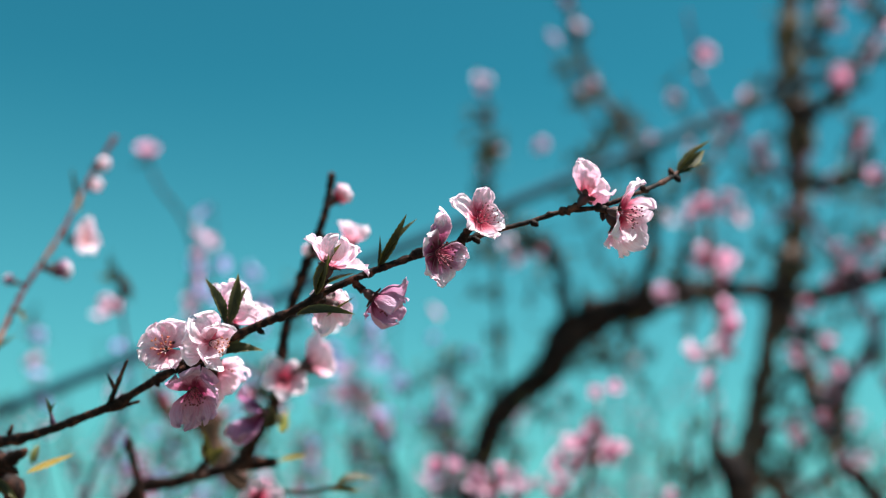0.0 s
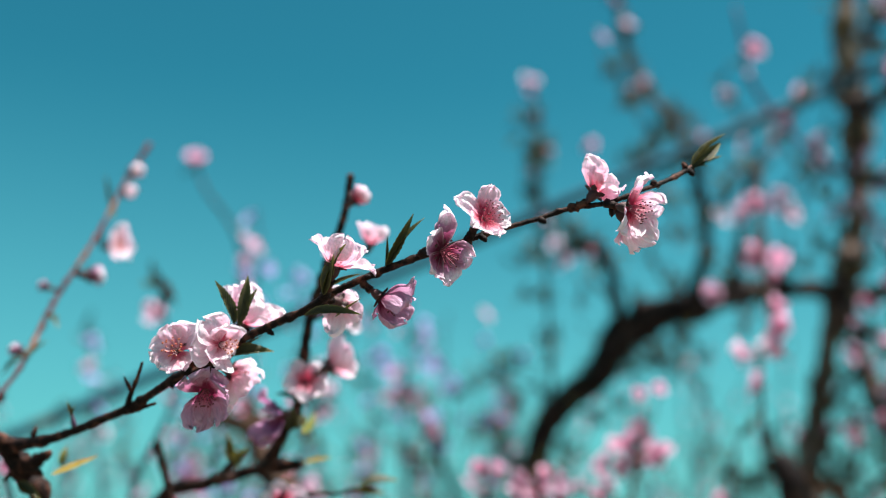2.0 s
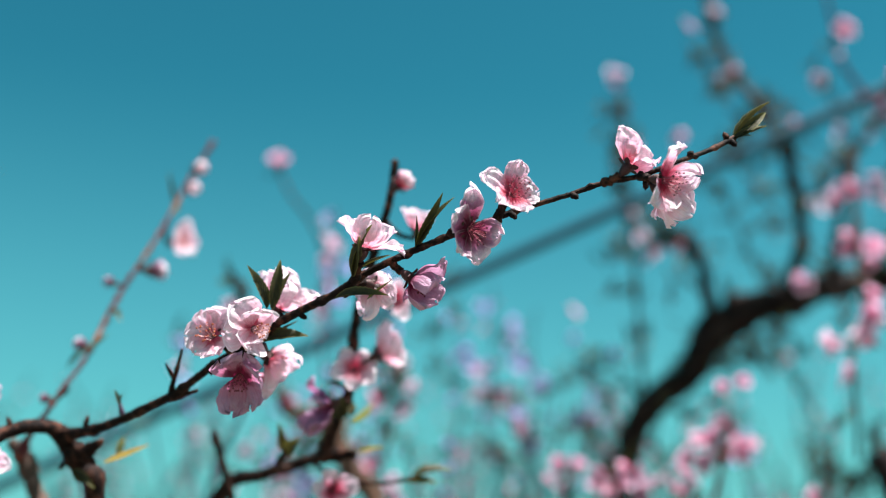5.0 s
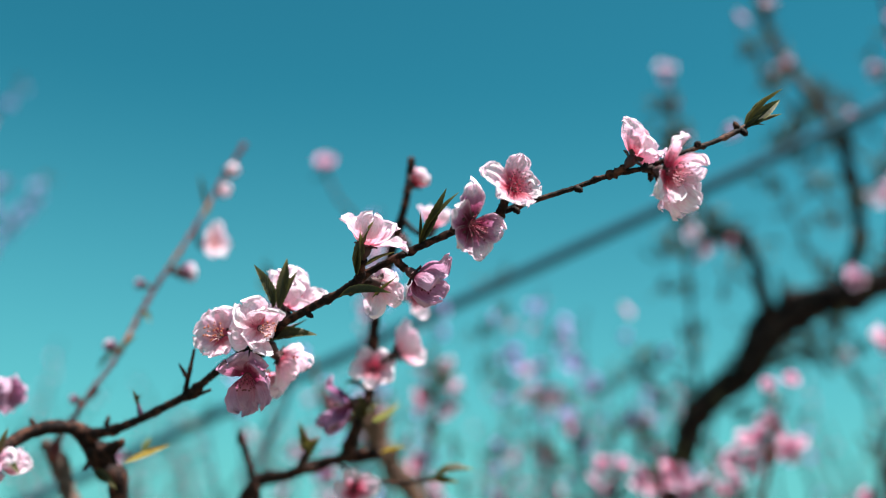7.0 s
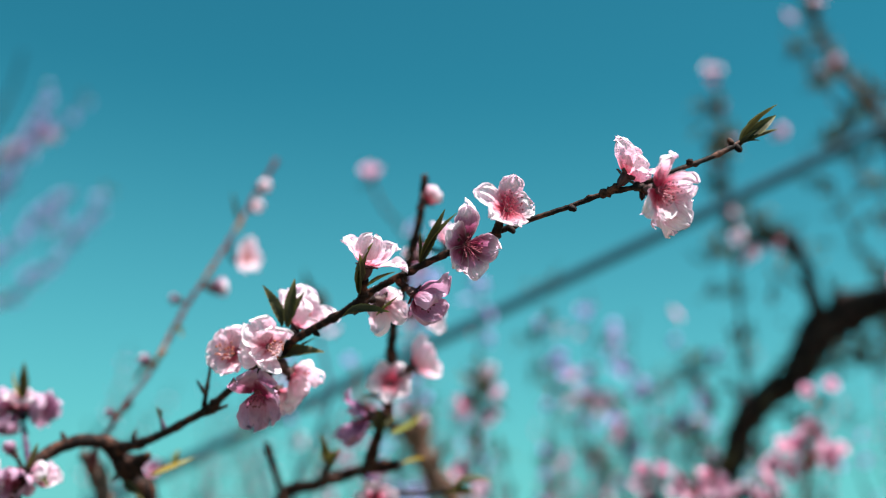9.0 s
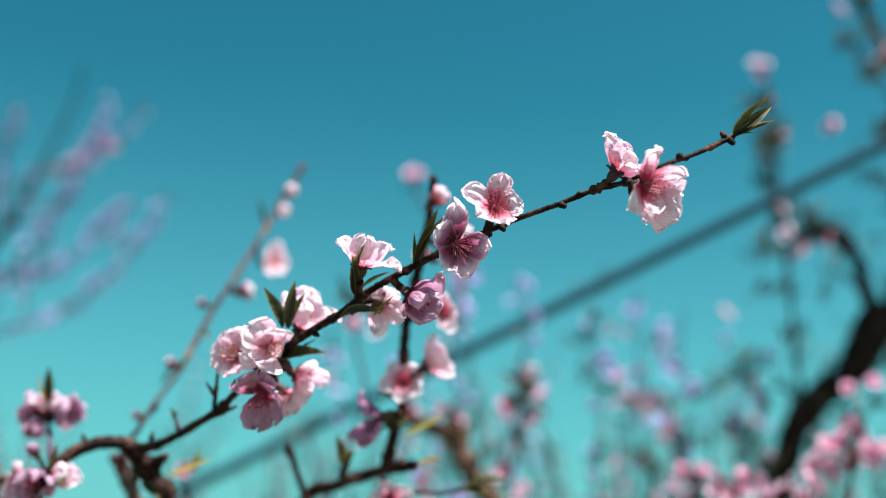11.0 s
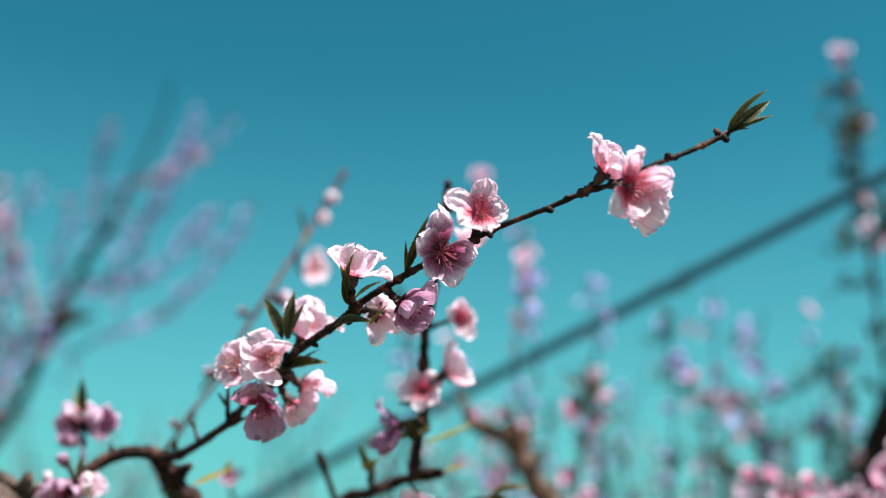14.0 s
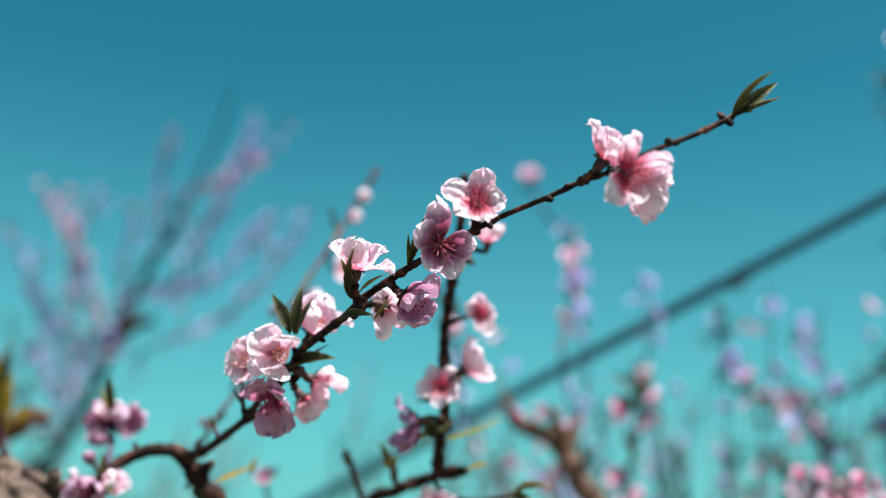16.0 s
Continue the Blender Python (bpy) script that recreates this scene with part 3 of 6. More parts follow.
def leaf_sheet(bm, base, tip, width, upper, fold=0.5, bend=0.10, seed=0, nv=22, nu=6):
    """A lance-shaped leaf, folded along its midrib, with a fine saw edge."""
    base, tip = Vector(base), Vector(tip)
    axis = tip - base
    length = axis.length
    axis.normalize()
    up = Vector(upper)
    up = (up - axis * up.dot(axis)).normalized()
    side = axis.cross(up)
    uv = bm.loops.layers.uv.verify()
    rows = []
    for j in range(nv + 1):
        v = j / nv
        w = width * (math.sin(math.pi * min(1.0, v ** 0.85)) ** 0.9 * (1 - 0.25 * v) + 0.03)
        mid = base + axis * (v * length) + up * (bend * length * (4 * v * (1 - v) if seed % 2 else v * v))
        row = []
        for i in range(nu + 1):
            u = 2 * i / nu - 1
            edge = 1 + (0.16 if abs(u) > 0.9 and j % 2 else 0.0)
            lift = fold * abs(u) * w + 0.14 * w * noise.noise(Vector((u * 2, v * 7, seed)))
            row.append((bm.verts.new(mid + side * (u * w * edge * math.cos(fold)) + up * lift), (u * 0.5 + 0.5, v)))
        rows.append(row)
    for a, b in zip(rows, rows[1:]):
        for i in range(nu):
            four = (a[i], a[i + 1], b[i + 1], b[i])
            f = bm.faces.new([q[0] for q in four])
            for loop, q in zip(f.loops, four):
                loop[uv].uv = q[1]


def leaf(tree, base, tip, width, upper=(0.3, -0.5, 0.8), fold=0.6, bend=0.08, seed=0, mat=None):
    bm = bmesh.new()
    leaf_sheet(bm, base, tip, width, upper, fold, bend, seed)
    return part("leaf", bm, mat or M_LEAF, tree)


def spur(tree, base, tip, r, seed=0, mat=None, name="bud"):
    """A pointed bud or short spur."""
    bm = bmesh.new()
    a, b = Vector(base), Vector(tip)
    tube(bm, [a, a.lerp(b, 0.35), a.lerp(b, 0.75), b], [r * 0.8, r, r * 0.75, r * 0.15], 7, 0.002, 0.22, 0, True, seed)
    return part(name, bm, mat or M_TWIG, tree)


def way(right, up, near):
    """A direction told from where the viewer stands half-way along his path."""
    return Vector((0.967, 0.255, 0.013)) * right + Vector((0.061, -0.279, 0.958)) * up + Vector((0.247, -0.926, -0.285)) * near


# ---- ground ----
gb = bmesh.new()
bmesh.ops.create_grid(gb, x_segments=60, y_segments=60, size=1.0)
for v in gb.verts:
    far = Vector((v.co.x, v.co.y)).length
    v.co *= 6 + 1900 * far ** 4
    v.co.z = 0.03 * noise.noise(v.co * 0.9) if far < 0.4 else 0.0
ground_mesh = made("ground", gb, M_GROUND)
ground = tagged(new("ground", ground_mesh), "dry grey orchard soil with straw and grass patches", "ground", kind="structure")

# ---- the peach tree in front: wood ----
tree = thing("peach_tree", (-0.30, 1.20, 0.0), "young peach tree with a dark blossoming branch in focus", "tree", "peach trees")
stem(tree, "trunk", [(-0.30, 1.20, -0.05), (-0.29, 1.19, 0.35), (-0.31, 1.16, 0.75), (-0.33, 1.10, 1.15)], [0.055, 0.046, 0.040, 0.030], M_BARK, 14, 0.02, 0.14, 6, 1)
stem(tree, "limb", [(-0.33, 1.10, 1.13), (-0.325, 1.03, 1.42), (-0.3, 0.9834, 1.587), (-0.3125, 0.9706, 1.615), (-0.3219, 0.9547, 1.64), (-0.3332, 0.9366, 1.644), (-0.3527, 0.9209, 1.636), (-0.3617, 0.906, 1.62), (-0.3707, 0.8998, 1.592), (-0.39, 0.91, 1.50)],
     [0.028, 0.013, 0.0075, 0.0073, 0.0068, 0.0056, 0.0053, 0.0053, 0.005, 0.0045], M_TWIG, 12, 0.004, 0.14, 30, 2, "dark arching limb")
MAIN = [(-0.3209, 0.9546, 1.639), (-0.2892, 0.9408, 1.641), (-0.2561, 0.9253, 1.647), (-0.2067, 0.9029, 1.661), (-0.1802, 0.8862, 1.671), (-0.1615, 0.8744, 1.679), (-0.1248, 0.8584, 1.692),
        (-0.109, 0.8493, 1.701), (-0.0813, 0.8422, 1.712), (-0.0596, 0.836, 1.72), (-0.0419, 0.8318, 1.73), (-0.0031, 0.828, 1.746), (0.0414, 0.8199, 1.759), (0.0647, 0.8195, 1.767),
        (0.0979, 0.8249, 1.778), (0.1205, 0.8276, 1.786), (0.1451, 0.8203, 1.787), (0.1668, 0.823, 1.796), (0.1884, 0.8416, 1.81), (0.207, 0.8592, 1.825)]
MAIN_R = [0.0062, 0.0046, 0.0040, 0.0037, 0.0034, 0.0036, 0.0040, 0.0036, 0.0034, 0.0033, 0.0031, 0.0027, 0.0026, 0.0022, 0.0020, 0.0021, 0.0020, 0.0018, 0.0020, 0.0024]
stem(tree, "branch", MAIN, [r * 0.84 for r in MAIN_R], M_TWIG, 12, 0.0016, 0.13, 36, 3, "thin dark branch rising in a gentle curve")
stem(tree, "limb", [(-0.335, 1.09, 1.20), (-0.385, 1.095, 1.48), (-0.4110, 1.10, 1.575), (-0.4240, 1.10, 1.605), (-0.4350, 1.095, 1.630), (-0.4450, 1.085, 1.650)],
     [0.016, 0.0105, 0.0085, 0.0080, 0.0075, 0.0050], M_TRUNK, 12, 0.004, 0.2, 30, 18, "pale brown limb behind the arch")
stem(tree, "shoot", [(-0.4380, 1.088, 1.636), (-0.4170, 1.062, 1.648), (-0.4018, 1.056, 1.664), (-0.3882, 1.067, 1.697), (-0.3798, 1.092, 1.736), (-0.3751, 1.127, 1.797), (-0.3556, 1.158, 1.865), (-0.3511, 1.193, 1.92), (-0.3443, 1.213, 1.959), (-0.3325, 1.23, 2)],
     [0.0048, 0.0030, 0.0023, 0.0019, 0.0021, 0.0023, 0.0020, 0.0019, 0.0019, 0.0030], M_MAUVE, 9, 0.004, 0.40, 90, 4, "reddish upright shoot with buds")
stem(tree, "low_branch", [(-0.32, 1.13, 1.20), (-0.31, 1.16, 1.45), (-0.2649, 1.151, 1.602), (-0.2089, 1.122, 1.623), (-0.1609, 1.111, 1.635), (-0.115, 1.091, 1.638)], [0.014, 0.010, 0.007, 0.0055, 0.005, 0.0046], M_TWIG, 10, 0.004, 0.14, 30, 5, taper=False)
stem(tree, "shoot", [(-0.1519, 1.106, 1.637), (-0.1439, 1.091, 1.641), (-0.1229, 1.061, 1.667), (-0.1119, 1.049, 1.68), (-0.1039, 1.031, 1.726), (-0.0979, 1.022, 1.754), (-0.0869, 1.012, 1.786), (-0.0729, 0.9971, 1.817), (-0.064, 0.9876, 1.843), (-0.0601, 0.983, 1.869)],
     [0.0056, 0.0054, 0.0048, 0.0046, 0.0041, 0.0041, 0.0038, 0.0034, 0.0033, 0.0036], M_TWIG, 9, 0.003, 0.12, 40, 6, "dark upright shoot behind the branch")
stem(tree, "twig", [(-0.2357, 1.125, 1.585), (-0.244, 1.106, 1.631), (-0.2481, 1.095, 1.653)], [0.0036, 0.0030, 0.0036], M_TWIG, 7, 0.003, 0.2, 40, 7)
stem(tree, "twig", [(-0.1798, 1.113, 1.629), (-0.184, 1.085, 1.627), (-0.166, 1.055, 1.637)], [0.0026, 0.0026, 0.0034], M_TWIG, 7, 0.003, 0.2, 40, 8)
stem(tree, "twig", [(-0.1609, 1.109, 1.633), (-0.1269, 1.081, 1.616), (-0.087, 1.071, 1.611), (-0.057, 1.081, 1.617)], [0.002, 0.0018, 0.0016, 0.0015], M_TWIG, 7, 0.003, 0.2, 30, 9)
spur(tree, (-0.247, 1.096, 1.646), (-0.2492, 1.091, 1.661), 0.0042, 14)
# broken snag and a hanging leaf under the fork
stem(tree, "snag", [(-0.3165, 0.9640, 1.6270), (-0.3020, 0.9560, 1.6250), (-0.2836, 0.9504, 1.6342)], [0.0085, 0.0075, 0.0020], M_TWIG, 10, 0.003, 0.35, 60, 15)
spur(tree, (-0.3040, 0.9560, 1.6240), (-0.2893, 0.9552, 1.6166), 0.0045, 16, None, "snag")
leaf(tree, (-0.3125, 0.9600, 1.6120), (-0.2906, 0.9606, 1.5974), 0.0045, (0.5, -0.8, 0.2), 0.6, 0.08, 17)
# short twigs and spurs on the branch
stem(tree, "twig", [(-0.2067, 0.9019, 1.662), (-0.2009, 0.8931, 1.67), (-0.196, 0.8862, 1.677), (-0.1872, 0.8734, 1.69)], [0.0022, 0.0018, 0.0016, 0.0011], M_TWIG, 7, 0.002, 0.15, 60, 10)
spur(tree, (-0.1999, 0.8921, 1.671), (-0.2035, 0.8822, 1.682), 0.0016, 11)
stem(tree, "twig", [(-0.2087, 0.9038, 1.658), (-0.1969, 0.899, 1.66), (-0.1831, 0.8961, 1.664)], [0.0018, 0.0016, 0.0012], M_TWIG, 7, 0.002, 0.2, 60, 12)
stem(tree, "twig", [(-0.2541, 0.9253, 1.649), (-0.2562, 0.9225, 1.657), (-0.2582, 0.9206, 1.665)], [0.0018, 0.0016, 0.0009], M_SHOOT, 7, 0.002, 0.2, 60, 13)
for i, (a, d) in enumerate((((-0.1664, 0.8764, 1.677), (0.003, -0.002, -0.006)), ((-0.0902, 0.8432, 1.708), (0.006, 0, -0.005)), ((-0.1179, 0.8544, 1.697), (-0.002, -0.004, 0.008)),
                            ((0.0598, 0.8186, 1.765), (0.004, -0.002, -0.005)), ((0.0989, 0.8239, 1.778), (0.005, -0.002, -0.004)), ((0.1481, 0.8203, 1.785), (-0.001, -0.003, -0.009)),
                            ((0.0221, 0.8234, 1.753), (-0.004, -0.003, 0.003)), ((-0.0214, 0.8294, 1.739), (0.006, -0.003, 0.001)), ((0.1756, 0.8298, 1.802), (0.003, -0.002, 0.003)),
                            ((0.2041, 0.8572, 1.823), (0.004, -0.003, -0.006)), ((0.2021, 0.8553, 1.822), (-0.002, -0.003, 0.005)), ((-0.2943, 0.9411, 1.644), (0.002, 0.0, 0.009)),
                            ((-0.3476, 0.9246, 1.642), (-0.005, 0.0, 0.008)), ((-0.3197, 0.9672, 1.622), (-0.006, -0.003, -0.010)))):
    spur(tree, a, Vector(a) + Vector(d), 0.0024, 20 + i)
spur(tree, (-0.1437, 0.8664, 1.685), (-0.1437, 0.8584, 1.676), 0.0045, 40)
spur(tree, (-0.1268, 0.8624, 1.69), (-0.1199, 0.8703, 1.686), 0.0042, 41, M_CALYX)

# ---- blossoms on the branch ----
bloom(tree, (-0.1509, 0.8408, 1.692), way(-0.25, 0.35, 0.9), [(-18.1, 2.0, 1.6), (-5.9, 18.1, -1.3), (9.5, 19.7, 2.3), (6.3, -11.8, 13.7), (-10.6, -10.6, 8.6)], 7.9, "bowl", 1, (-0.1457, 0.8664, 1.686), 0)
bloom(tree, (-0.1180, 0.8320, 1.6945), way(0.64, -0.04, 0.77), [(-9.0, 18.0, 10), (5.0, 13.5, 5), (9.0, -3.5, 7), (-2.0, -15.0, 12), (-17.5, 2.0, 10)], 9.8, "half", 2, (-0.1328, 0.8604, 1.69), 0)
bloom(tree, (-0.1118, 0.8612, 1.716), way(0.45, 0.8, 0.1), [(-10.0, 25.7, -3.2), (8.0, 28.1, -8.0), (26.5, 12.1, -4.8), (17.7, 0.8, 7.2), (3.2, 20.1, 9.6)], 9.2, "half", 3, (-0.1041, 0.8483, 1.706), 0)
bloom(tree, (-0.1302, 0.8443, 1.665), way(0.05, -0.5, 0.8), [(-14.0, 11.7, 16), (3.1, 13.2, 16), (13.2, 0.8, 9.8), (4.7, -25.7, -6.3), (-8.6, -28.8, -7.4)], 8.6, "half", 4, (-0.1377, 0.8664, 1.686), 3)
bloom(tree, (-0.1244, 0.8831, 1.685), way(0.75, -0.4, -0.3), [(12.3, 9.8, -4.9), (21.3, -4.1, -12.3), (10.6, -15.6, 5.7), (0.0, -22.5, -3.3), (-0.8, -11.5, -16.4)], 9.0, "half", 5, (-0.1268, 0.8683, 1.69), 0)
bloom(tree, (-0.1399, 0.89, 1.673), way(0.45, -0.8, -0.2), [(9.1, -16.5, 5.8), (14.9, -10.7, -5.8), (1.7, -18.2, -8.3), (-5.8, -13.2, 3.3), (5.8, -8.3, -14.0)], 7.0, "bell", 6, (-0.1337, 0.8723, 1.686), 0)
bloom(tree, (-0.037, 0.8115, 1.743), way(0.22, 0.93, 0.12), [(-11.9, 20.5, 1.5), (4.5, 20.1, 8.9), (17.1, 14.9, -6.0), (24.6, 3.4, 3.7), (-2.2, 20.9, -9.7)], 7.5, "half", 7, (-0.0497, 0.8349, 1.726), 0)
bloom(tree, (-0.0418, 0.851, 1.727), way(0.35, -0.3, -0.8), [(-4.7, 11.7, -5.5), (10.9, 8.6, -6.2), (17.9, -10.1, -3.9), (-2.3, -22.6, -3.1), (-8.6, -7.0, -7.8)], 5.9, "bowl", 8, (-0.0586, 0.838, 1.718), 0)
bloom(tree, (-0.0078, 0.8288, 1.725), way(0.72, -0.5, 0.42), [(23.2, 7.5, 0.0), (17.2, -5.2, 16.5), (16.5, -15.7, 4.5), (3.0, -20.2, 3.7), (-1.5, -12.7, -9.7)], 7.5, "half", 9, (-0.0214, 0.8305, 1.736), 3)
bloom(tree, (0.0351, 0.8023, 1.75), way(0.5, -0.14, 0.86), [(2.5, 24.5, 9.6), (-10.8, 9.4, 14.9), (20.9, -2.9, -5.5), (9.4, -21.6, -1.8), (-7.9, -15.1, 9.2)], 6.5, "open", 10, (0.0182, 0.8245, 1.753), 1)
bloom(tree, (0.0635, 0.7997, 1.771), way(0.36, 0.42, 0.82), [(-16.1, 15.0, 9.0), (3.6, 22.2, -3.3), (15.7, 5.7, -0.2), (6.4, -10.7, 12.3), (-8.6, -5.0, 16.0)], 6.1, "bowl", 11, (0.0501, 0.8198, 1.76), 2)
bloom(tree, (0.137, 0.824, 1.796), way(0.62, 0.7, -0.25), [(-1.5, 24.7, 2.2), (9.4, 16.0, -9.4), (18.1, 5.1, -8.0), (14.5, -3.6, 4.4), (5.8, 12.3, 9.4)], 8.7, "half", 12, (0.1195, 0.8276, 1.786), 0)
bloom(tree, (0.1581, 0.8082, 1.779), way(0.72, -0.12, 0.66), [(6.0, 22.4, 8.9), (23.1, 2.8, -13.4), (19.6, -11.9, -12.2), (7.0, -18.2, 0.4), (-5.3, -14.0, 14.5)], 6.7, "open", 13, (0.1442, 0.8183, 1.786), 2)
bloom(tree, (0.1573, 0.8252, 1.776), way(0.7, -0.55, 0.05), [(5.0, -21.5, -1.4), (17.9, -14.3, 7.2), (20.0, -2.1, -5.0), (-1.4, -15.0, -10.7), (12.2, -10.7, -12.2)], 6.4, "half", 14, (0.1481, 0.8213, 1.785), 0)

# leaves on the branch
for i, (a, b, w, u) in enumerate((
        ((-0.111, 0.8364, 1.709), (-0.125, 0.8284, 1.738), 0.0040, (0.8, -0.5, 0.3)),
        ((-0.108, 0.8383, 1.709), (-0.1032, 0.8363, 1.744), 0.0034, (0.4, -0.8, 0.1)),
        ((-0.107, 0.8393, 1.709), (-0.0972, 0.8443, 1.736), 0.0034, (-0.5, -0.8, 0.2)),
        ((-0.1239, 0.8524, 1.688), (-0.0881, 0.8622, 1.695), 0.0048, (0.1, -0.7, 0.6)),
        ((-0.1179, 0.8564, 1.692), (-0.0981, 0.8682, 1.707), 0.0018, (0, -0.5, 0.8)))):  # round the lowest cluster
    leaf(tree, a, b, w * (1.75 if i < 4 else 1.3), u, 0.75, 0.04, i)
for i, (a, b, w, u) in enumerate((
        ((-0.0468, 0.8219, 1.726), (-0.0276, 0.7964, 1.754), 0.0036, (-0.6, -0.8, 0.3)),
        ((-0.0468, 0.8219, 1.726), (-0.0363, 0.7906, 1.746), 0.0030, (0.7, -0.6, 0.3)),
        ((-0.0605, 0.8281, 1.713), (-0.0183, 0.8085, 1.709), 0.0046, (0.1, -0.8, 0.5)),
        ((-0.0418, 0.8419, 1.715), (-0.0213, 0.8335, 1.726), 0.0018, (0, -0.4, 0.9)),
        ((-0.0468, 0.8289, 1.731), (-0.0215, 0.8244, 1.741), 0.0022, (0, -0.7, 0.7)),
        ((-0.006, 0.8271, 1.745), (0.013, 0.8234, 1.783), 0.0034, (0.5, -0.8, 0.2)),
        ((-0.005, 0.8261, 1.746), (0.0208, 0.8272, 1.781), 0.0034, (-0.6, -0.7, 0.4)),
        ((-0.006, 0.8271, 1.747), (-0.0052, 0.8239, 1.768), 0.0016, (0.7, -0.5, 0.2)))):  # along the middle
    leaf(tree, a, b, w * (1.75 if i < 2 else 1.3), u, 0.75, 0.04, 5 + i)
for i, (a, b, w, u) in enumerate((
        ((0.2065, 0.8582, 1.824), (0.2325, 0.8609, 1.851), 0.0040, (-0.7, -0.4, 0.5)),
        ((0.2065, 0.8584, 1.824), (0.2317, 0.8788, 1.839), 0.0034, (-0.3, -0.7, 0.6)),
        ((0.2065, 0.8588, 1.824), (0.2307, 0.8748, 1.849), 0.0038, (0.6, -0.5, 0.3)),
        ((-0.2562, 0.9215, 1.657), (-0.2602, 0.9176, 1.669), 0.0018, (0.6, -0.6, 0.1)),
        ((-0.2562, 0.9215, 1.657), (-0.2522, 0.9176, 1.666), 0.0016, (-0.6, -0.6, 0.1)))):  # at the tip and on a spur
    leaf(tree, a, b, w * (1.4 if i < 3 else 1.3), u, 0.75, 0.04, 13 + i)
for i, (a, b, w) in enumerate((((-0.2840, 0.9570, 1.6170), (-0.2550, 0.9780, 1.6310), 0.0027), ((-0.3096, 1.0312, 1.6300), (-0.3078, 1.0367, 1.6474), 0.0024), ((-0.101, 1.029, 1.656), (-0.121, 1.164, 1.680), 0.0024),
                               ((-0.1218, 1.0448, 1.6662), (-0.1343, 1.0186, 1.6472), 0.0022), ((-0.113, 1.091, 1.639), (-0.085, 1.081, 1.64), 0.0026))):
    leaf(tree, a, b, w * (1.5 if i < 2 else 2.0), (0.2, -0.6, 0.7), 0.45, 0.10, 40 + i, M_LEAF_LIGHT if i in (1, 2) else M_LEAF_YELLOW)
for i, b in enumerate(((0.2189, 0.8551, 1.831), (0.2199, 0.863, 1.827), (0.2159, 0.864, 1.834))):
    leaf(tree, (0.2055, 0.8577, 1.823), b, 0.0024, (-0.2, -0.7, 0.5), 0.6, 0.08, 46 + i)

# ---- blossoms and leaves on the shoots behind the branch ----
blossom(tree, (-0.0491, 0.9733, 1.848), way(0.70, 0.55, 0.20), 0.0165, "bud", 60, (-0.063, 0.9866, 1.841), 2)
blossom(tree, (-0.041, 0.9923, 1.823), way(0.15, 0.90, 0.10), 0.0160, "half", 61, (-0.0709, 0.9961, 1.821))
blossom(tree, (-0.0789, 1.004, 1.809), way(-0.60, 0.40, 0.30), 0.0165, "bud", 62, (-0.0789, 1.002, 1.805))
blossom(tree, (-0.0979, 1.018, 1.701), way(0.12, 0.32, 0.92), 0.0172, "open", 163, (-0.1099, 1.045, 1.691), 2)
blossom(tree, (-0.0699, 1.033, 1.721), way(0.70, 0.35, -0.30), 0.0205, "half", 64, (-0.1069, 1.041, 1.699))
bloom(tree, (-0.117, 1.017, 1.671), way(-0.75, -0.25, 0.4), [(-19, 17, 4), (-25, -19, 2), (-17, -26, -3), (-14, 6, 9), (-8, -16, 8)], 6.5, "bell", 65, (-0.1179, 1.055, 1.673), 4)
blossom(tree, (-0.0629, 1.023, 1.759), way(0.55, 0.0, 0.60), 0.0140, "open", 66, (-0.0969, 1.023, 1.754), 2)
blossom(tree, (-0.1218, 1.051, 1.603), way(0.1, 0.15, 0.9), 0.0165, "open", 67, (-0.1189, 1.079, 1.615), 2)
for i, (a, b, w) in enumerate((((-0.167, 1.055, 1.636), (-0.169, 1.035, 1.660), 0.0021), ((-0.166, 1.056, 1.634), (-0.149, 1.037, 1.646), 0.0036), ((-0.166, 1.055, 1.637), (-0.173, 1.048, 1.649), 0.0034),
                               ((-0.061, 1.079, 1.615), (-0.027, 1.086, 1.623), 0.0042), ((-0.067, 1.078, 1.613), (-0.037, 1.071, 1.609), 0.0038), ((-0.1109, 1.043, 1.685), (-0.1248, 1.022, 1.689), 0.003), ((-0.1149, 1.051, 1.675), (-0.1029, 1.031, 1.661), 0.004))):
    leaf(tree, a, b, w * 2.0, (0.3, -0.9, 0.2) if i < 3 else (0.2, -0.4, 0.8), 0.6, 0.08, 60 + i)
for i, (a, b) in enumerate((((-0.114, 1.037, 1.663), (-0.116, 1.016, 1.675)), ((-0.113, 1.038, 1.662), (-0.109, 1.017, 1.678)), ((-0.113, 1.038, 1.660), (-0.116, 1.019, 1.664)))):  # dark bracts behind the drooping blossom
    leaf(tree, a, b, 0.0062, (0.2, -0.8, 0.3), 0.5, 0.08, 66 + i)
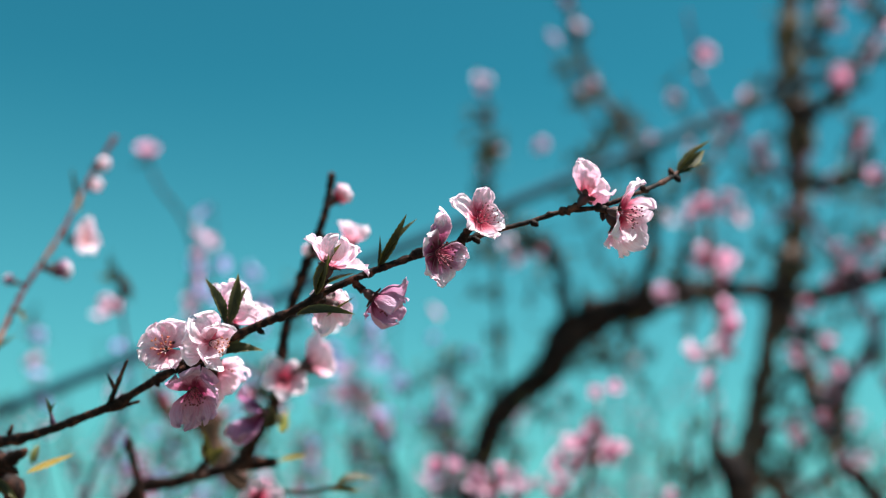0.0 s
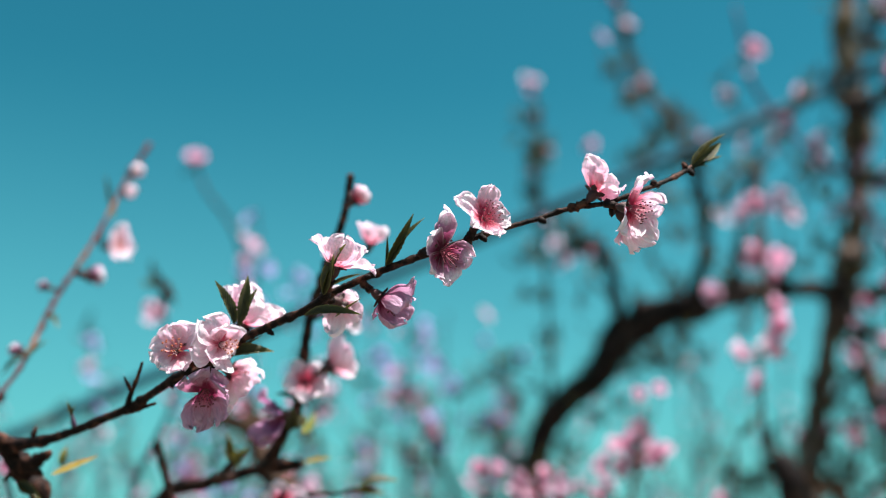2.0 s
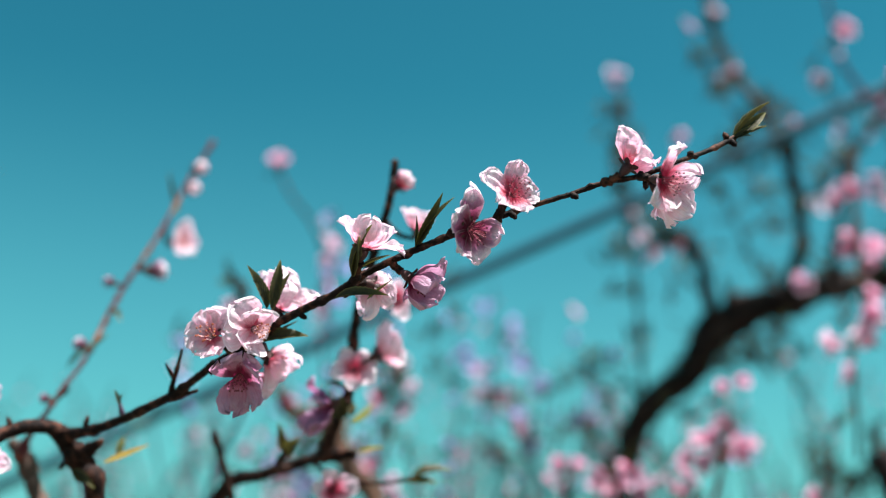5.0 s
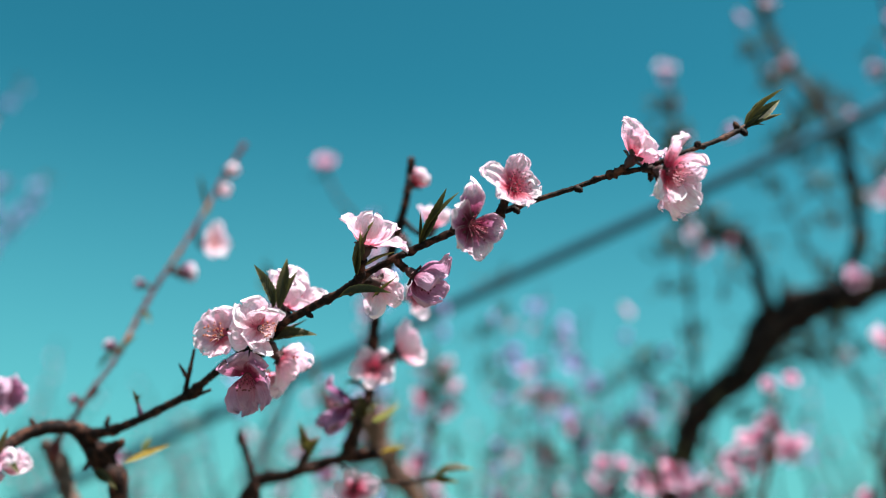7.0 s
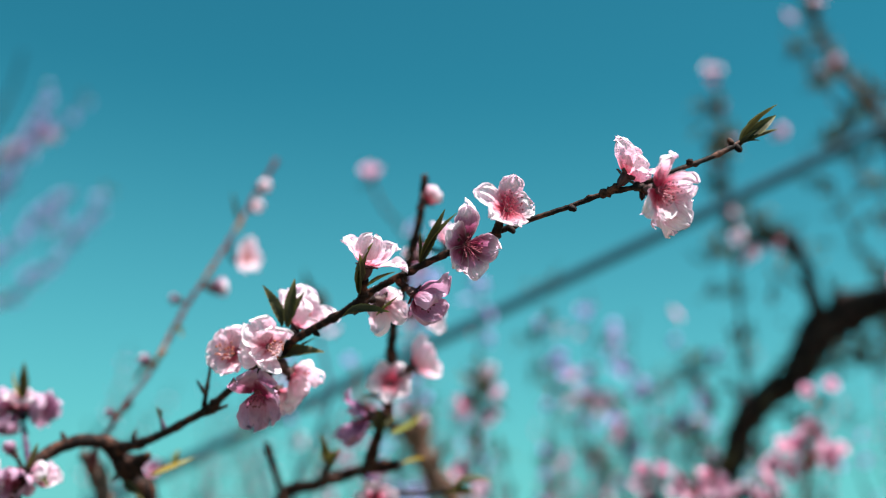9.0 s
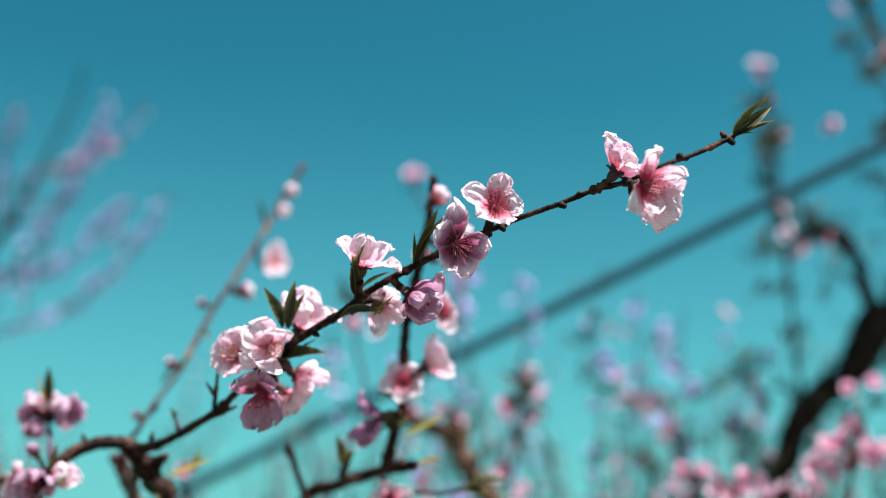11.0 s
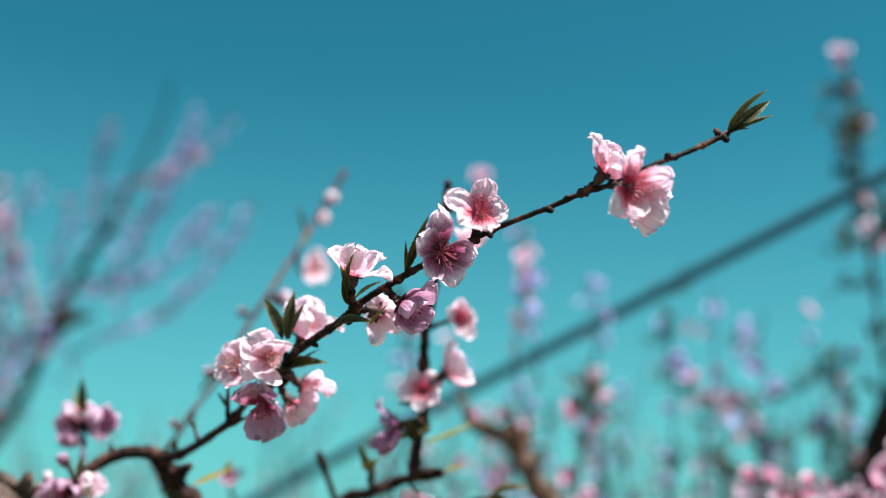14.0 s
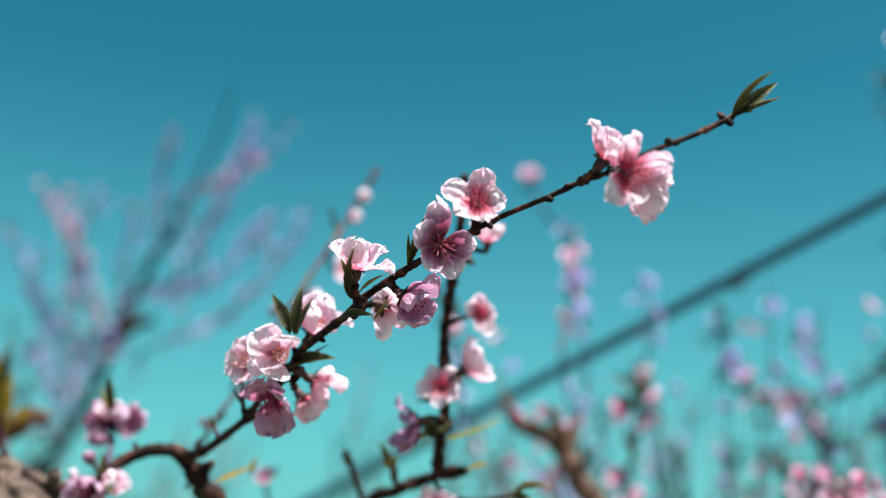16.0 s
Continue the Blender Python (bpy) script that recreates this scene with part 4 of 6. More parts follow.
for c, d, s, k, deep in (((-0.3429, 1.195, 1.875), (0.80, 0.30, 0.40), 0.0140, "bowl", 0), ((-0.3414, 1.144, 1.828), (0.95, 0.05, 0.2), 0.0150, "bud", 1), ((-0.3932, 1.138, 1.816), (-0.8, 0.3, 0.1), 0.0085, "bud", 1),
                         ((-0.3918, 1.092, 1.743), (-0.7, 0.5, 0.3), 0.0105, "bud", 1), ((-0.4009, 1.056, 1.685), (-0.9, 0.2, 0.2), 0.0075, "bud", 1), ((-0.3363, 1.213, 1.963), (0.6, 0.3, 0.4), 0.0125, "bud", 0),
                         ((-0.3382, 1.202, 1.936), (0.7, 0.1, 0.5), 0.0115, "bud", 0)):
    near = min(smooth_line([(-0.3842, 1.066, 1.697), (-0.3798, 1.092, 1.736), (-0.3751, 1.127, 1.797), (-0.3556, 1.158, 1.865), (-0.3511, 1.193, 1.92), (-0.3443, 1.213, 1.959), (-0.3325, 1.23, 2)], 0.004), key=lambda p: (p - Vector(c)).length)
    blossom(tree, c, way(*d), s * 1.3, k, int(c[2] * 1000), near, deep)
for i, (a, b, w) in enumerate((((-0.3521, 1.188, 1.911), (-0.3592, 1.178, 1.946), 0.0022), ((-0.376, 1.117, 1.782), (-0.359, 1.107, 1.767), 0.003), ((-0.3798, 1.092, 1.736), (-0.3526, 1.077, 1.747), 0.0036), ((-0.3808, 1.092, 1.737), (-0.3987, 1.087, 1.717), 0.0034), ((-0.3541, 1.198, 1.921), (-0.3459, 1.178, 1.896), 0.003))):
    leaf(tree, a, b, w * 1.5, (0.2, -0.5, 0.8), 0.6, 0.08, 70 + i)

# cluster at the end of the arching limb
stem(tree, "twig", [(-0.3637, 0.9051, 1.617), (-0.392, 0.9332, 1.637), (-0.4178, 0.957, 1.662), (-0.4178, 0.9502, 1.68)], [0.003, 0.0024, 0.002, 0.0016], M_SHOOT, 7, 0.003, 0.15, 40, 75)
for c, d, s, k, deep in (((-0.4481, 0.9607, 1.68), (-0.8, 0.25, 0.2), 0.0165, "half", 3), ((-0.4219, 0.9573, 1.686), (0.2, 0.8, 0.2), 0.0165, "half", 2), ((-0.4006, 0.9596, 1.674), (0.85, -0.05, 0.25), 0.0185, "half", 3),
                         ((-0.4278, 0.9502, 1.66), (-0.2, -0.6, 0.6), 0.0165, "bell", 3)):
    blossom(tree, c, way(*d), s, k, int(-c[0] * 1000), (-0.4178, 0.957, 1.666), deep)
leaf(tree, (-0.4189, 0.9532, 1.682), (-0.4119, 0.9403, 1.714), 0.0055, (0.6, -0.7, 0.1), 0.6, 0.06, 80)
leaf(tree, (-0.4199, 0.9552, 1.682), (-0.4219, 0.9404, 1.708), 0.004, (-0.6, -0.7, 0.1), 0.6, 0.06, 81, M_LEAF_YELLOW)
for c, d, s, k, deep in (((-0.3946, 0.8974, 1.608), (-0.5, 0.3, 0.6), 0.0190, "open", 2), ((-0.3677, 0.8899, 1.604), (0.1, -0.3, 0.8), 0.0190, "half", 3), ((-0.3471, 0.9035, 1.614), (0.8, 0.3, 0.1), 0.0190, "bell", 0), ((-0.3888, 0.9078, 1.636), (-0.5, 0.7, 0.0), 0.0120, "bud", 3)):
    blossom(tree, c, way(*d), s, k, int(-c[0] * 1000), (-0.3678, 0.9033, 1.614), deep)
for i, (a, b) in enumerate((((-0.3617, 0.9029, 1.617), (-0.3401, 0.8834, 1.634)), ((-0.3554, 0.9021, 1.612), (-0.3295, 0.8868, 1.602)))):
    leaf(tree, a, b, 0.004, (0.3, -0.5, 0.7), 0.6, 0.08, 84 + i)

# ---- meshes for blossoms and leaves of the trees behind ----
def far_blossom_mesh(kind, seed, deep):
    b = bmesh.new()
    for k in range(5):
        petal_sheet(b, kind, seed * 7 + k, 4, 5, Matrix.Rotation(k * 2 * math.pi / 5 + 0.3 * seed, 4, "Z"))
    n = len(b.faces)
    rings = [[b.verts.new((r * math.cos(k * math.pi / 3), r * math.sin(k * math.pi / 3), z)) for k in range(6)] for r, z in ((0.05, -0.5), (0.15, -0.28), (0.16, 0.0))]
    for a, c in zip(rings, rings[1:]):
        for k in range(6):
            b.faces.new((a[k], a[(k + 1) % 6], c[(k + 1) % 6], c[k]))
    b.faces.ensure_lookup_table()
    for f in b.faces[n:]:
        f.material_index = 1
    return made("blossom", b, (M_PETAL_FAR, M_PETAL_DEEP_SHADE, M_PETAL_HAZE)[deep], M_CALYX)


FAR = {k: [far_blossom_mesh(k, s, s // 3) for s in range(4)] for k in ("open", "half", "bud")}
# far blossoms with the blue of haze in their petals
HAZE_LILAC = {k: [far_blossom_mesh(k, s + 4, 2) for s in range(4)] for k in FAR}


def far_leaf_mesh(seed):
    b = bmesh.new()
    leaf_sheet(b, (0, 0, 0), (0, 0, 1), 0.13, (1, 0, 0), 0.6, 0.12, seed, 6, 2)
    return made("leaf", b, M_LEAF if seed else M_LEAF_BRONZE)


FAR_LEAF = [far_leaf_mesh(s) for s in range(3)]


def flower(tree_, at, size=0.017, kind="open", seed=0, facing=None, kinds=FAR):
    rnd = random.Random(seed)
    size *= 1.2
    f = facing or (rnd.uniform(-1, 1), rnd.uniform(-1, 0.6), rnd.uniform(-0.4, 0.9))
    part("blossom", kinds[kind][rnd.randrange(4)], None, tree_, "", aim(at, f, rnd.uniform(0, 6), size))


def dress(tree_, points, count, leaves, seed, size=0.0205, first=0.15, gap=0.016, kinds=FAR):
    """Blossoms, buds and leaf tufts along a shoot."""
    rnd = random.Random(seed)
    count = math.ceil(count * 1.6)
    line = smooth_line(points, 0.012)
    for i in range(count):
        t = first + (1 - first) * (i + rnd.uniform(0, 0.9)) / count
        p = line[min(len(line) - 1, int(t * (len(line) - 1)))]
        d = Vector((rnd.uniform(-1, 1), rnd.uniform(-1, 1), rnd.uniform(-0.5, 0.7))).normalized()
        k = rnd.choice(("open", "open", "half", "half", "bud"))
        s = size * rnd.uniform(0.8, 1.15) * (0.6 if k == "bud" else 1)
        part("blossom", kinds[k][rnd.randrange(4)], None, tree_, "", aim(p + d * gap, d, rnd.uniform(0, 6), s))
    for i in range(leaves):
        p = line[rnd.randrange(len(line) // 6, len(line))]
        for k in range(3):
            d = Vector((rnd.uniform(-1, 1), rnd.uniform(-1, 1), rnd.uniform(-0.1, 1.3))).normalized()
            part("leaf", FAR_LEAF[rnd.randrange(3)], None, tree_, "", aim(p, d, rnd.uniform(0, 6), rnd.uniform(0.026, 0.046)))


def shoot(tree_, points, r0, r1, flowers, leaves, seed, mat=None, name="shoot", **more):
    n = len(points)
    stem(tree_, name, points, [r0 + (r1 - r0) * i / (n - 1) for i in range(n)], mat or M_TWIG, 7, 0.02, 0.14, 8, seed)
    if flowers or leaves:
        dress(tree_, points, flowers, leaves, seed, **more)


def tuft(tree_, at, n, seed, spread=0.03):
    """A short twig end with young leaves."""
    rnd = random.Random(seed)
    a = Vector(at)
    for k in range(n):
        p = a + Vector((rnd.uniform(-1, 1), rnd.uniform(-1, 1), rnd.uniform(-1, 1))) * spread
        if k % 4 == 0:
            shoot(tree_, [a, a.lerp(p, 0.5) + Vector((0.004, 0, 0.003)), p], 0.004, 0.002, 0, 0, seed * 7 + k, None, "twig")
        d = Vector((rnd.uniform(-1, 1), rnd.uniform(-1, 1), rnd.uniform(-0.4, 1.2))).normalized()
        part("leaf", FAR_LEAF[rnd.randrange(3)], None, tree_, "", aim(a.lerp(p, 0.7), d, rnd.uniform(0, 6), rnd.uniform(0.03, 0.05)))


# ---- the tree with the forked black limb ----
right = thing("peach_tree", (0.58, 2.46, 0.0), "old peach tree with a black forked limb and pink blossoms", "tree", "peach trees")
stem(right, "trunk", [(0.58, 2.46, -0.05), (0.57, 2.46, 0.6), (0.58, 2.455, 1.2), (0.6128, 2.528, 1.55), (0.6335, 2.528, 1.69), (0.6614, 2.528, 1.837), (0.6955, 2.528, 1.972), (0.7317, 2.528, 2.112), (0.7813, 2.528, 2.27), (0.8050, 2.528, 2.432), (0.7990, 2.497, 2.56), (0.7830, 2.477, 2.693), (0.8050, 2.477, 2.863), (0.8206, 2.477, 3.153)],
     [0.080, 0.066, 0.055, 0.040, 0.028, 0.024, 0.022, 0.024, 0.021, 0.022, 0.030, 0.028, 0.021, 0.008], M_TRUNK, 14, 0.016, 0.24, 9, 101)
stem(right, "limb", [(0.57, 2.455, 0.85), (0.36, 2.42, 1.15), (0.12, 2.35, 1.42), (0.0442, 2.384, 1.602), (0.0628, 2.374, 1.705), (0.1063, 2.353, 1.838), (0.2055, 2.343, 1.928), (0.2634, 2.338, 2.005), (0.3616, 2.353, 2.062), (0.4774, 2.405, 2.104), (0.6387, 2.477, 2.132), (0.8062, 2.456, 2.117), (0.9324, 2.374, 2.15), (1.13, 2.322, 2.222)],
     [r * 0.96 for r in [0.045, 0.036, 0.028, 0.023, 0.022, 0.023, 0.026, 0.032, 0.029, 0.026, 0.022, 0.020, 0.018, 0.010]], M_BARK, 14, 0.016, 0.26, 11, 102, "black gnarled limb")
stem(right, "spur", [(0.2614, 2.338, 2.015), (0.2438, 2.289, 2.067), (0.2334, 2.257, 2.118), (0.1994, 2.213, 2.16), (0.1479, 2.17, 2.146)], [0.018, 0.014, 0.013, 0.013, 0.007], M_BARK, 9, 0.012, 0.2, 10, 103)
dress(right, [(0.1994, 2.213, 2.16), (0.1479, 2.17, 2.137), (0.0964, 2.159, 2.117)], 2, 12, 104)
stem(right, "stub", [(0.7990, 2.497, 2.563), (0.7620, 2.456, 2.585), (0.7360, 2.425, 2.600)], [0.022, 0.021, 0.015], M_BARK, 9, 0.01, 0.2, 10, 105, taper=False)
shoot(right, [(0.3947, 2.343, 2.075), (0.4299, 2.322, 2.185), (0.4153, 2.289, 2.31), (0.377, 2.279, 2.419), (0.3172, 2.343, 2.563), (0.2779, 2.353, 2.691), (0.2748, 2.353, 2.843)], 0.015, 0.006, 0, 18, 106, M_BARK)
for i, (p, k) in enumerate((((0.2324, 2.35, 2.669), "open"), ((0.2872, 2.348, 2.693), "half"), ((0.3027, 2.343, 2.533), "half"), ((0.3286, 2.322, 2.543), "half"), ((0.4369, 2.268, 2.387), "open"), ((0.4162, 2.268, 2.397), "half"), ((0.2562, 2.353, 2.76), "half"), ((0.2924, 2.343, 2.822), "open"), ((0.1993, 2.343, 2.419), "half"), ((0.4578, 2.311, 2.243), "open"))):
    flower(right, p, 0.017, k, 110 + i)
shoot(right, [(0.1187, 2.353, 1.86), (0.1135, 2.322, 1.947), (0.1053, 2.311, 2.171), (0.0949, 2.306, 2.329), (0.0918, 2.322, 2.476), (0.0836, 2.306, 2.537)], 0.005, 0.003, 0, 14, 120)
for i, (p, k) in enumerate((((0.0795, 2.3, 2.547), "open"), ((0.0857, 2.3, 2.537), "half"), ((0.096, 2.311, 2.465), "bud"), ((0.1187, 2.306, 2.387), "bud"), ((0.0805, 2.306, 2.336), "bud"), ((0.0929, 2.311, 2.243), "half"))):
    flower(right, p, 0.018, k, 130 + i)
shoot(right, [(0.4867, 2.405, 2.119), (0.5001, 2.159, 2.281), (0.49, 2.05, 2.238), (0.4803, 2.016, 2.164), (0.4746, 1.971, 2.049), (0.4667, 1.914, 1.948), (0.4223, 1.799, 1.864), (0.4158, 1.765, 1.772), (0.4117, 1.765, 1.701)], 0.008, 0.003, 0, 3, 140)
for i, p in enumerate(((0.4629, 2.016, 2.181), (0.4814, 2.016, 2.165), (0.507, 2.016, 2.17), (0.5275, 2.016, 2.153), (0.4525, 2.005, 2.155), (0.5174, 2.027, 2.186), (0.4605, 1.982, 2.067), (0.4809, 1.982, 2.041), (0.4963, 1.982, 2.062), (0.4707, 1.982, 2.087), (0.4854, 1.937, 1.969), (0.4803, 1.937, 1.938), (0.39, 1.726, 1.857), (0.383, 1.726, 1.844), (0.4333, 1.73, 1.87), (0.4414, 1.73, 1.854), (0.4116, 1.753, 1.812), (0.4464, 1.73, 1.892))):
    flower(right, p, 0.018, ("open", "half")[i % 2], 150 + i)
shoot(right, [(0.4785, 2.405, 2.108), (0.4051, 2.104, 2.044), (0.377, 1.914, 1.988)], 0.006, 0.003, 0, 1, 170)
flower(right, (0.3748, 1.899, 1.981), 0.0135, "open", 171, (-0.1, -0.9, 0.2))
flower(right, (0.3707, 1.899, 1.989), 0.0125, "half", 172)
shoot(right, [(0.8196, 2.497, 2.45), (0.7157, 2.268, 2.325), (0.6104, 2.072, 2.271), (0.5176, 2.039, 2.361), (0.4729, 1.993, 2.412), (0.4656, 1.982, 2.471), (0.4553, 1.982, 2.543)], 0.007, 0.003, 0, 3, 180, M_SHOOT)
for i, (p, k, s) in enumerate((((0.4808, 1.971, 2.448), "open", 0.018), ((0.4729, 1.993, 2.408), "bud", 0.014), ((0.5176, 2.039, 2.361), "bud", 0.014), ((0.6091, 2.05, 2.271), "bud", 0.014))):
    flower(right, p, s, k, 181 + i)
for i, (pts, n) in enumerate((
        ([(0.8093, 2.477, 2.377), (0.8388, 2.213, 2.324), (0.7473, 1.993, 2.318), (0.7319, 1.993, 2.236)], 9),
        ([(0.8196, 2.497, 2.532), (0.8189, 2.268, 2.511), (0.7549, 2.05, 2.443), (0.7334, 2.05, 2.382)], 6),
        ([(0.8351, 2.477, 2.739), (0.8189, 2.268, 2.655), (0.7436, 2.05, 2.577), (0.7128, 2.05, 2.505)], 6),
        ([(0.8062, 2.456, 2.119), (0.8602, 2.268, 2.18), (0.8173, 2.159, 2.147), (0.7769, 2.213, 2.097)], 6),
        ([(0.8351, 2.477, 2.842), (0.8602, 2.268, 2.738), (0.837, 2.104, 2.63), (0.8771, 2.05, 2.526)], 5))):
    shoot(right, pts, 0.009, 0.004, n * 0.6, 3, 190 + i, first=0.45, size=0.0155)
for i, (pts, n) in enumerate((
        ([(0.9324, 2.374, 2.15), (0.9409, 2.159, 2.323), (0.8771, 2.05, 2.443), (0.9162, 1.993, 2.574)], 6),
        ([(0.6645, 2.528, 1.85), (0.7163, 2.374, 1.933), (0.7363, 2.268, 1.891), (0.7143, 2.159, 1.808)], 4),
        ([(0.6439, 2.528, 1.726), (0.6331, 2.268, 1.808), (0.6256, 2.05, 1.781), (0.6102, 2.05, 1.704)], 4),
        ([(0.6335, 2.528, 1.602), (0.7053, 2.268, 1.705), (0.7128, 2.05, 1.72), (0.7436, 2.05, 1.663)], 4),
        ([(0.7162, 2.528, 2.057), (0.7473, 2.374, 2.015), (0.7673, 2.268, 1.912), (0.715, 2.213, 1.787)], 5))):
    shoot(right, pts, 0.009, 0.004, n * 0.6, 3, 195 + i, first=0.45, size=0.0155)
stem(right, "stub", [(0.56, 2.40, 1.45), (0.5393, 2.159, 1.602), (0.5126, 2.05, 1.673), (0.4921, 2.05, 1.74)], [0.03, 0.026, 0.024, 0.020], M_BARK, 10, 0.012, 0.2, 10, 205, taper=False)
for i in range(46):  # fine dark twigs around the limbs
    rnd = random.Random(900 + i)
    x, y, z = rnd.uniform(0.42, 1.05), rnd.uniform(2.15, 2.65), rnd.uniform(1.58, 2.55)
    d = rnd.uniform(-0.16, 0.16)
    shoot(right, [(x, y, z), (x + d * 0.4, y - 0.04, z + 0.07), (x + d, y - rnd.uniform(-0.1, 0.15), z + rnd.uniform(0.10, 0.26))], 0.0042, 0.0022, i % 2, 3 + i % 3, 920 + i, size=0.016)

for i, (x, y, z) in enumerate(((0.0649, 2.374, 1.716), (0.1063, 2.353, 1.84), (0.2097, 2.343, 1.933), (0.2717, 2.343, 2.015), (0.3648, 2.353, 2.067), (0.4785, 2.405, 2.108), (0.5715, 2.446, 2.119), (0.7369, 2.466, 2.129), (0.8403, 2.436, 2.119))):
    rnd = random.Random(1000 + i)  # short leafy twigs on the black limb
    for k in range(3):
        q = Vector((rnd.uniform(-0.10, 0.10), rnd.uniform(-0.12, 0.02), rnd.choice((-1, 1, 1)) * rnd.uniform(0.05, 0.13)))
        p = Vector((x + rnd.uniform(-0.02, 0.02), y, z))
        shoot(right, [p, p + q * 0.5 + Vector((0.012, 0, 0)), p + q], 0.005, 0.0025, 0, 3, 1020 + 3 * i + k)

LIMB = smooth_line([(0.12, 2.35, 1.42), (0.0442, 2.384, 1.602), (0.0628, 2.374, 1.705), (0.1063, 2.353, 1.838), (0.2055, 2.343, 1.928), (0.2634, 2.338, 2.005), (0.3616, 2.353, 2.062), (0.4774, 2.405, 2.104), (0.6387, 2.477, 2.132), (0.8062, 2.456, 2.117)], 0.01)
for i in range(34):  # stubby spurs along the black limb
    rnd = random.Random(1100 + i)
    p = LIMB[rnd.randrange(len(LIMB))]
    d = Vector((rnd.uniform(-1, 1), rnd.uniform(-0.8, 0.3), rnd.uniform(-0.9, 1.0))).normalized() * rnd.uniform(0.035, 0.085)
    shoot(right, [p, p + d * 0.55 + Vector((0.006, 0, 0.004)), p + d], rnd.uniform(0.006, 0.011), 0.0035, 0, i % 2, 1140 + i, M_BARK, "spur")

for i, (p, n) in enumerate((((0.406, 2.289, 2.356), 9), ((0.377, 2.289, 2.428), 12), ((0.4267, 2.3, 2.222), 8), ((0.3027, 2.322, 2.533), 8), ((0.2924, 2.332, 2.605), 8), ((0.437, 2.289, 2.15), 7), ((0.3542, 2.268, 2.335), 7), ((0.3233, 2.268, 2.366), 6),
                            ((0.096, 2.311, 2.45), 7), ((0.096, 2.311, 2.377), 8), ((0.096, 2.311, 2.305), 7), ((0.1063, 2.311, 2.222), 5), ((0.0756, 2.224, 2.169), 7), ((0.1272, 2.202, 2.164), 7), ((0.1633, 2.191, 2.169), 6), ((0.0651, 2.268, 2.077), 5), ((0.1683, 2.289, 2.067), 5),
                            ((0.4785, 2.374, 2.295), 7), ((0.5405, 2.405, 2.222), 7), ((0.6129, 2.425, 2.284), 7), ((0.0546, 2.343, 1.871), 7), ((0.0236, 2.343, 1.809), 7), ((0.1993, 2.311, 1.829), 8), ((0.3027, 2.311, 1.943), 7), ((0.251, 2.311, 1.871), 6), ((0.3648, 2.332, 1.964), 7))):
    tuft(right, p, n, 1200 + i, 0.032)

for i, (x, z) in enumerate(((0.75, 2.56), (0.74, 2.50), (0.79, 2.62), (0.84, 2.52), (0.85, 2.42), (0.87, 2.30), (0.76, 2.33), (0.82, 2.70), (0.88, 2.60), (0.90, 2.20), (0.70, 1.98), (0.68, 1.72))):
    tuft(right, (x, 2.34, z), 7, 1400 + i, 0.04)

for i, (p, n) in enumerate((((0.261, 2.327, 2.304), 8), ((0.332, 2.315, 2.422), 12), ((0.355, 2.362, 2.296), 10), ((0.308, 2.32, 2.379), 12), ((0.376, 2.391, 2.222), 10), ((0.381, 2.322, 2.455), 12), ((0.151, 2.315, 2.221), 12), ((0.202, 2.338, 2.201), 10), ((0.231, 2.359, 2.165), 8),
                            ((0.082, 2.271, 2.288), 10), ((0.099, 2.25, 2.373), 10), ((0.076, 2.226, 2.426), 10), ((0.094, 2.26, 2.33), 10), ((0.064, 2.302, 2.166), 7), ((0.257, 2.251, 2.547), 10), ((0.289, 2.281, 2.484), 12), ((0.281, 2.243, 2.601), 8), ((0.089, 2.362, 1.997), 7), ((0.113, 2.379, 1.971), 7),
                            ((0.027, 2.36, 1.937), 9), ((0.211, 2.398, 2.016), 7), ((0.303, 2.435, 1.998), 9), ((0.354, 2.436, 2.052), 8), ((0.28, 2.437, 1.965), 8), ((0.364, 2.465, 1.967), 8))):
    tuft(right, p, n, 1500 + i, 0.034)

for i, (pts, r0, n) in enumerate((([(0.84, 2.308, 1.674), (0.776, 2.289, 1.735), (0.722, 2.262, 1.823), (0.698, 2.246, 1.88), (0.695, 2.271, 1.973), (0.685, 2.3, 2.053)], 0.017, 3), ([(0.743, 2.267, 1.808), (0.792, 2.298, 1.889), (0.849, 2.325, 1.984), (0.912, 2.357, 2.06)], 0.010, 1),
                                  ([(0.739, 2.283, 2.304), (0.759, 2.189, 2.271), (0.791, 2.092, 2.249), (0.825, 2.048, 2.223)], 0.010, 3), ([(0.73, 2.285, 2.479), (0.764, 2.193, 2.44), (0.803, 2.13, 2.484), (0.824, 2.067, 2.526), (0.833, 2.007, 2.554)], 0.011, 3),
                                  ([(0.72, 2.448, 2.087), (0.737, 2.248, 2.058), (0.759, 2.143, 2.066), (0.786, 2.044, 2.052)], 0.010, 3))):
    shoot(right, pts, r0, 0.005, n, 6, 1600 + i, M_BARK, "limb", first=0.3, size=0.017)
for i, p in enumerate(((0.644, 2.131, 1.914), (0.703, 2.148, 1.86), (0.722, 2.137, 1.9), (0.639, 2.166, 1.791), (0.652, 2.17, 1.776), (0.753, 2.187, 1.725), (0.742, 2.182, 1.742), (0.711, 2.124, 1.945), (0.696, 2.131, 1.92), (0.773, 2.078, 2.114), (0.758, 2.082, 2.099), (0.789, 2.082, 2.099))):
    flower(right, p, 0.0125, ("open", "half")[i % 2], 1620 + i)
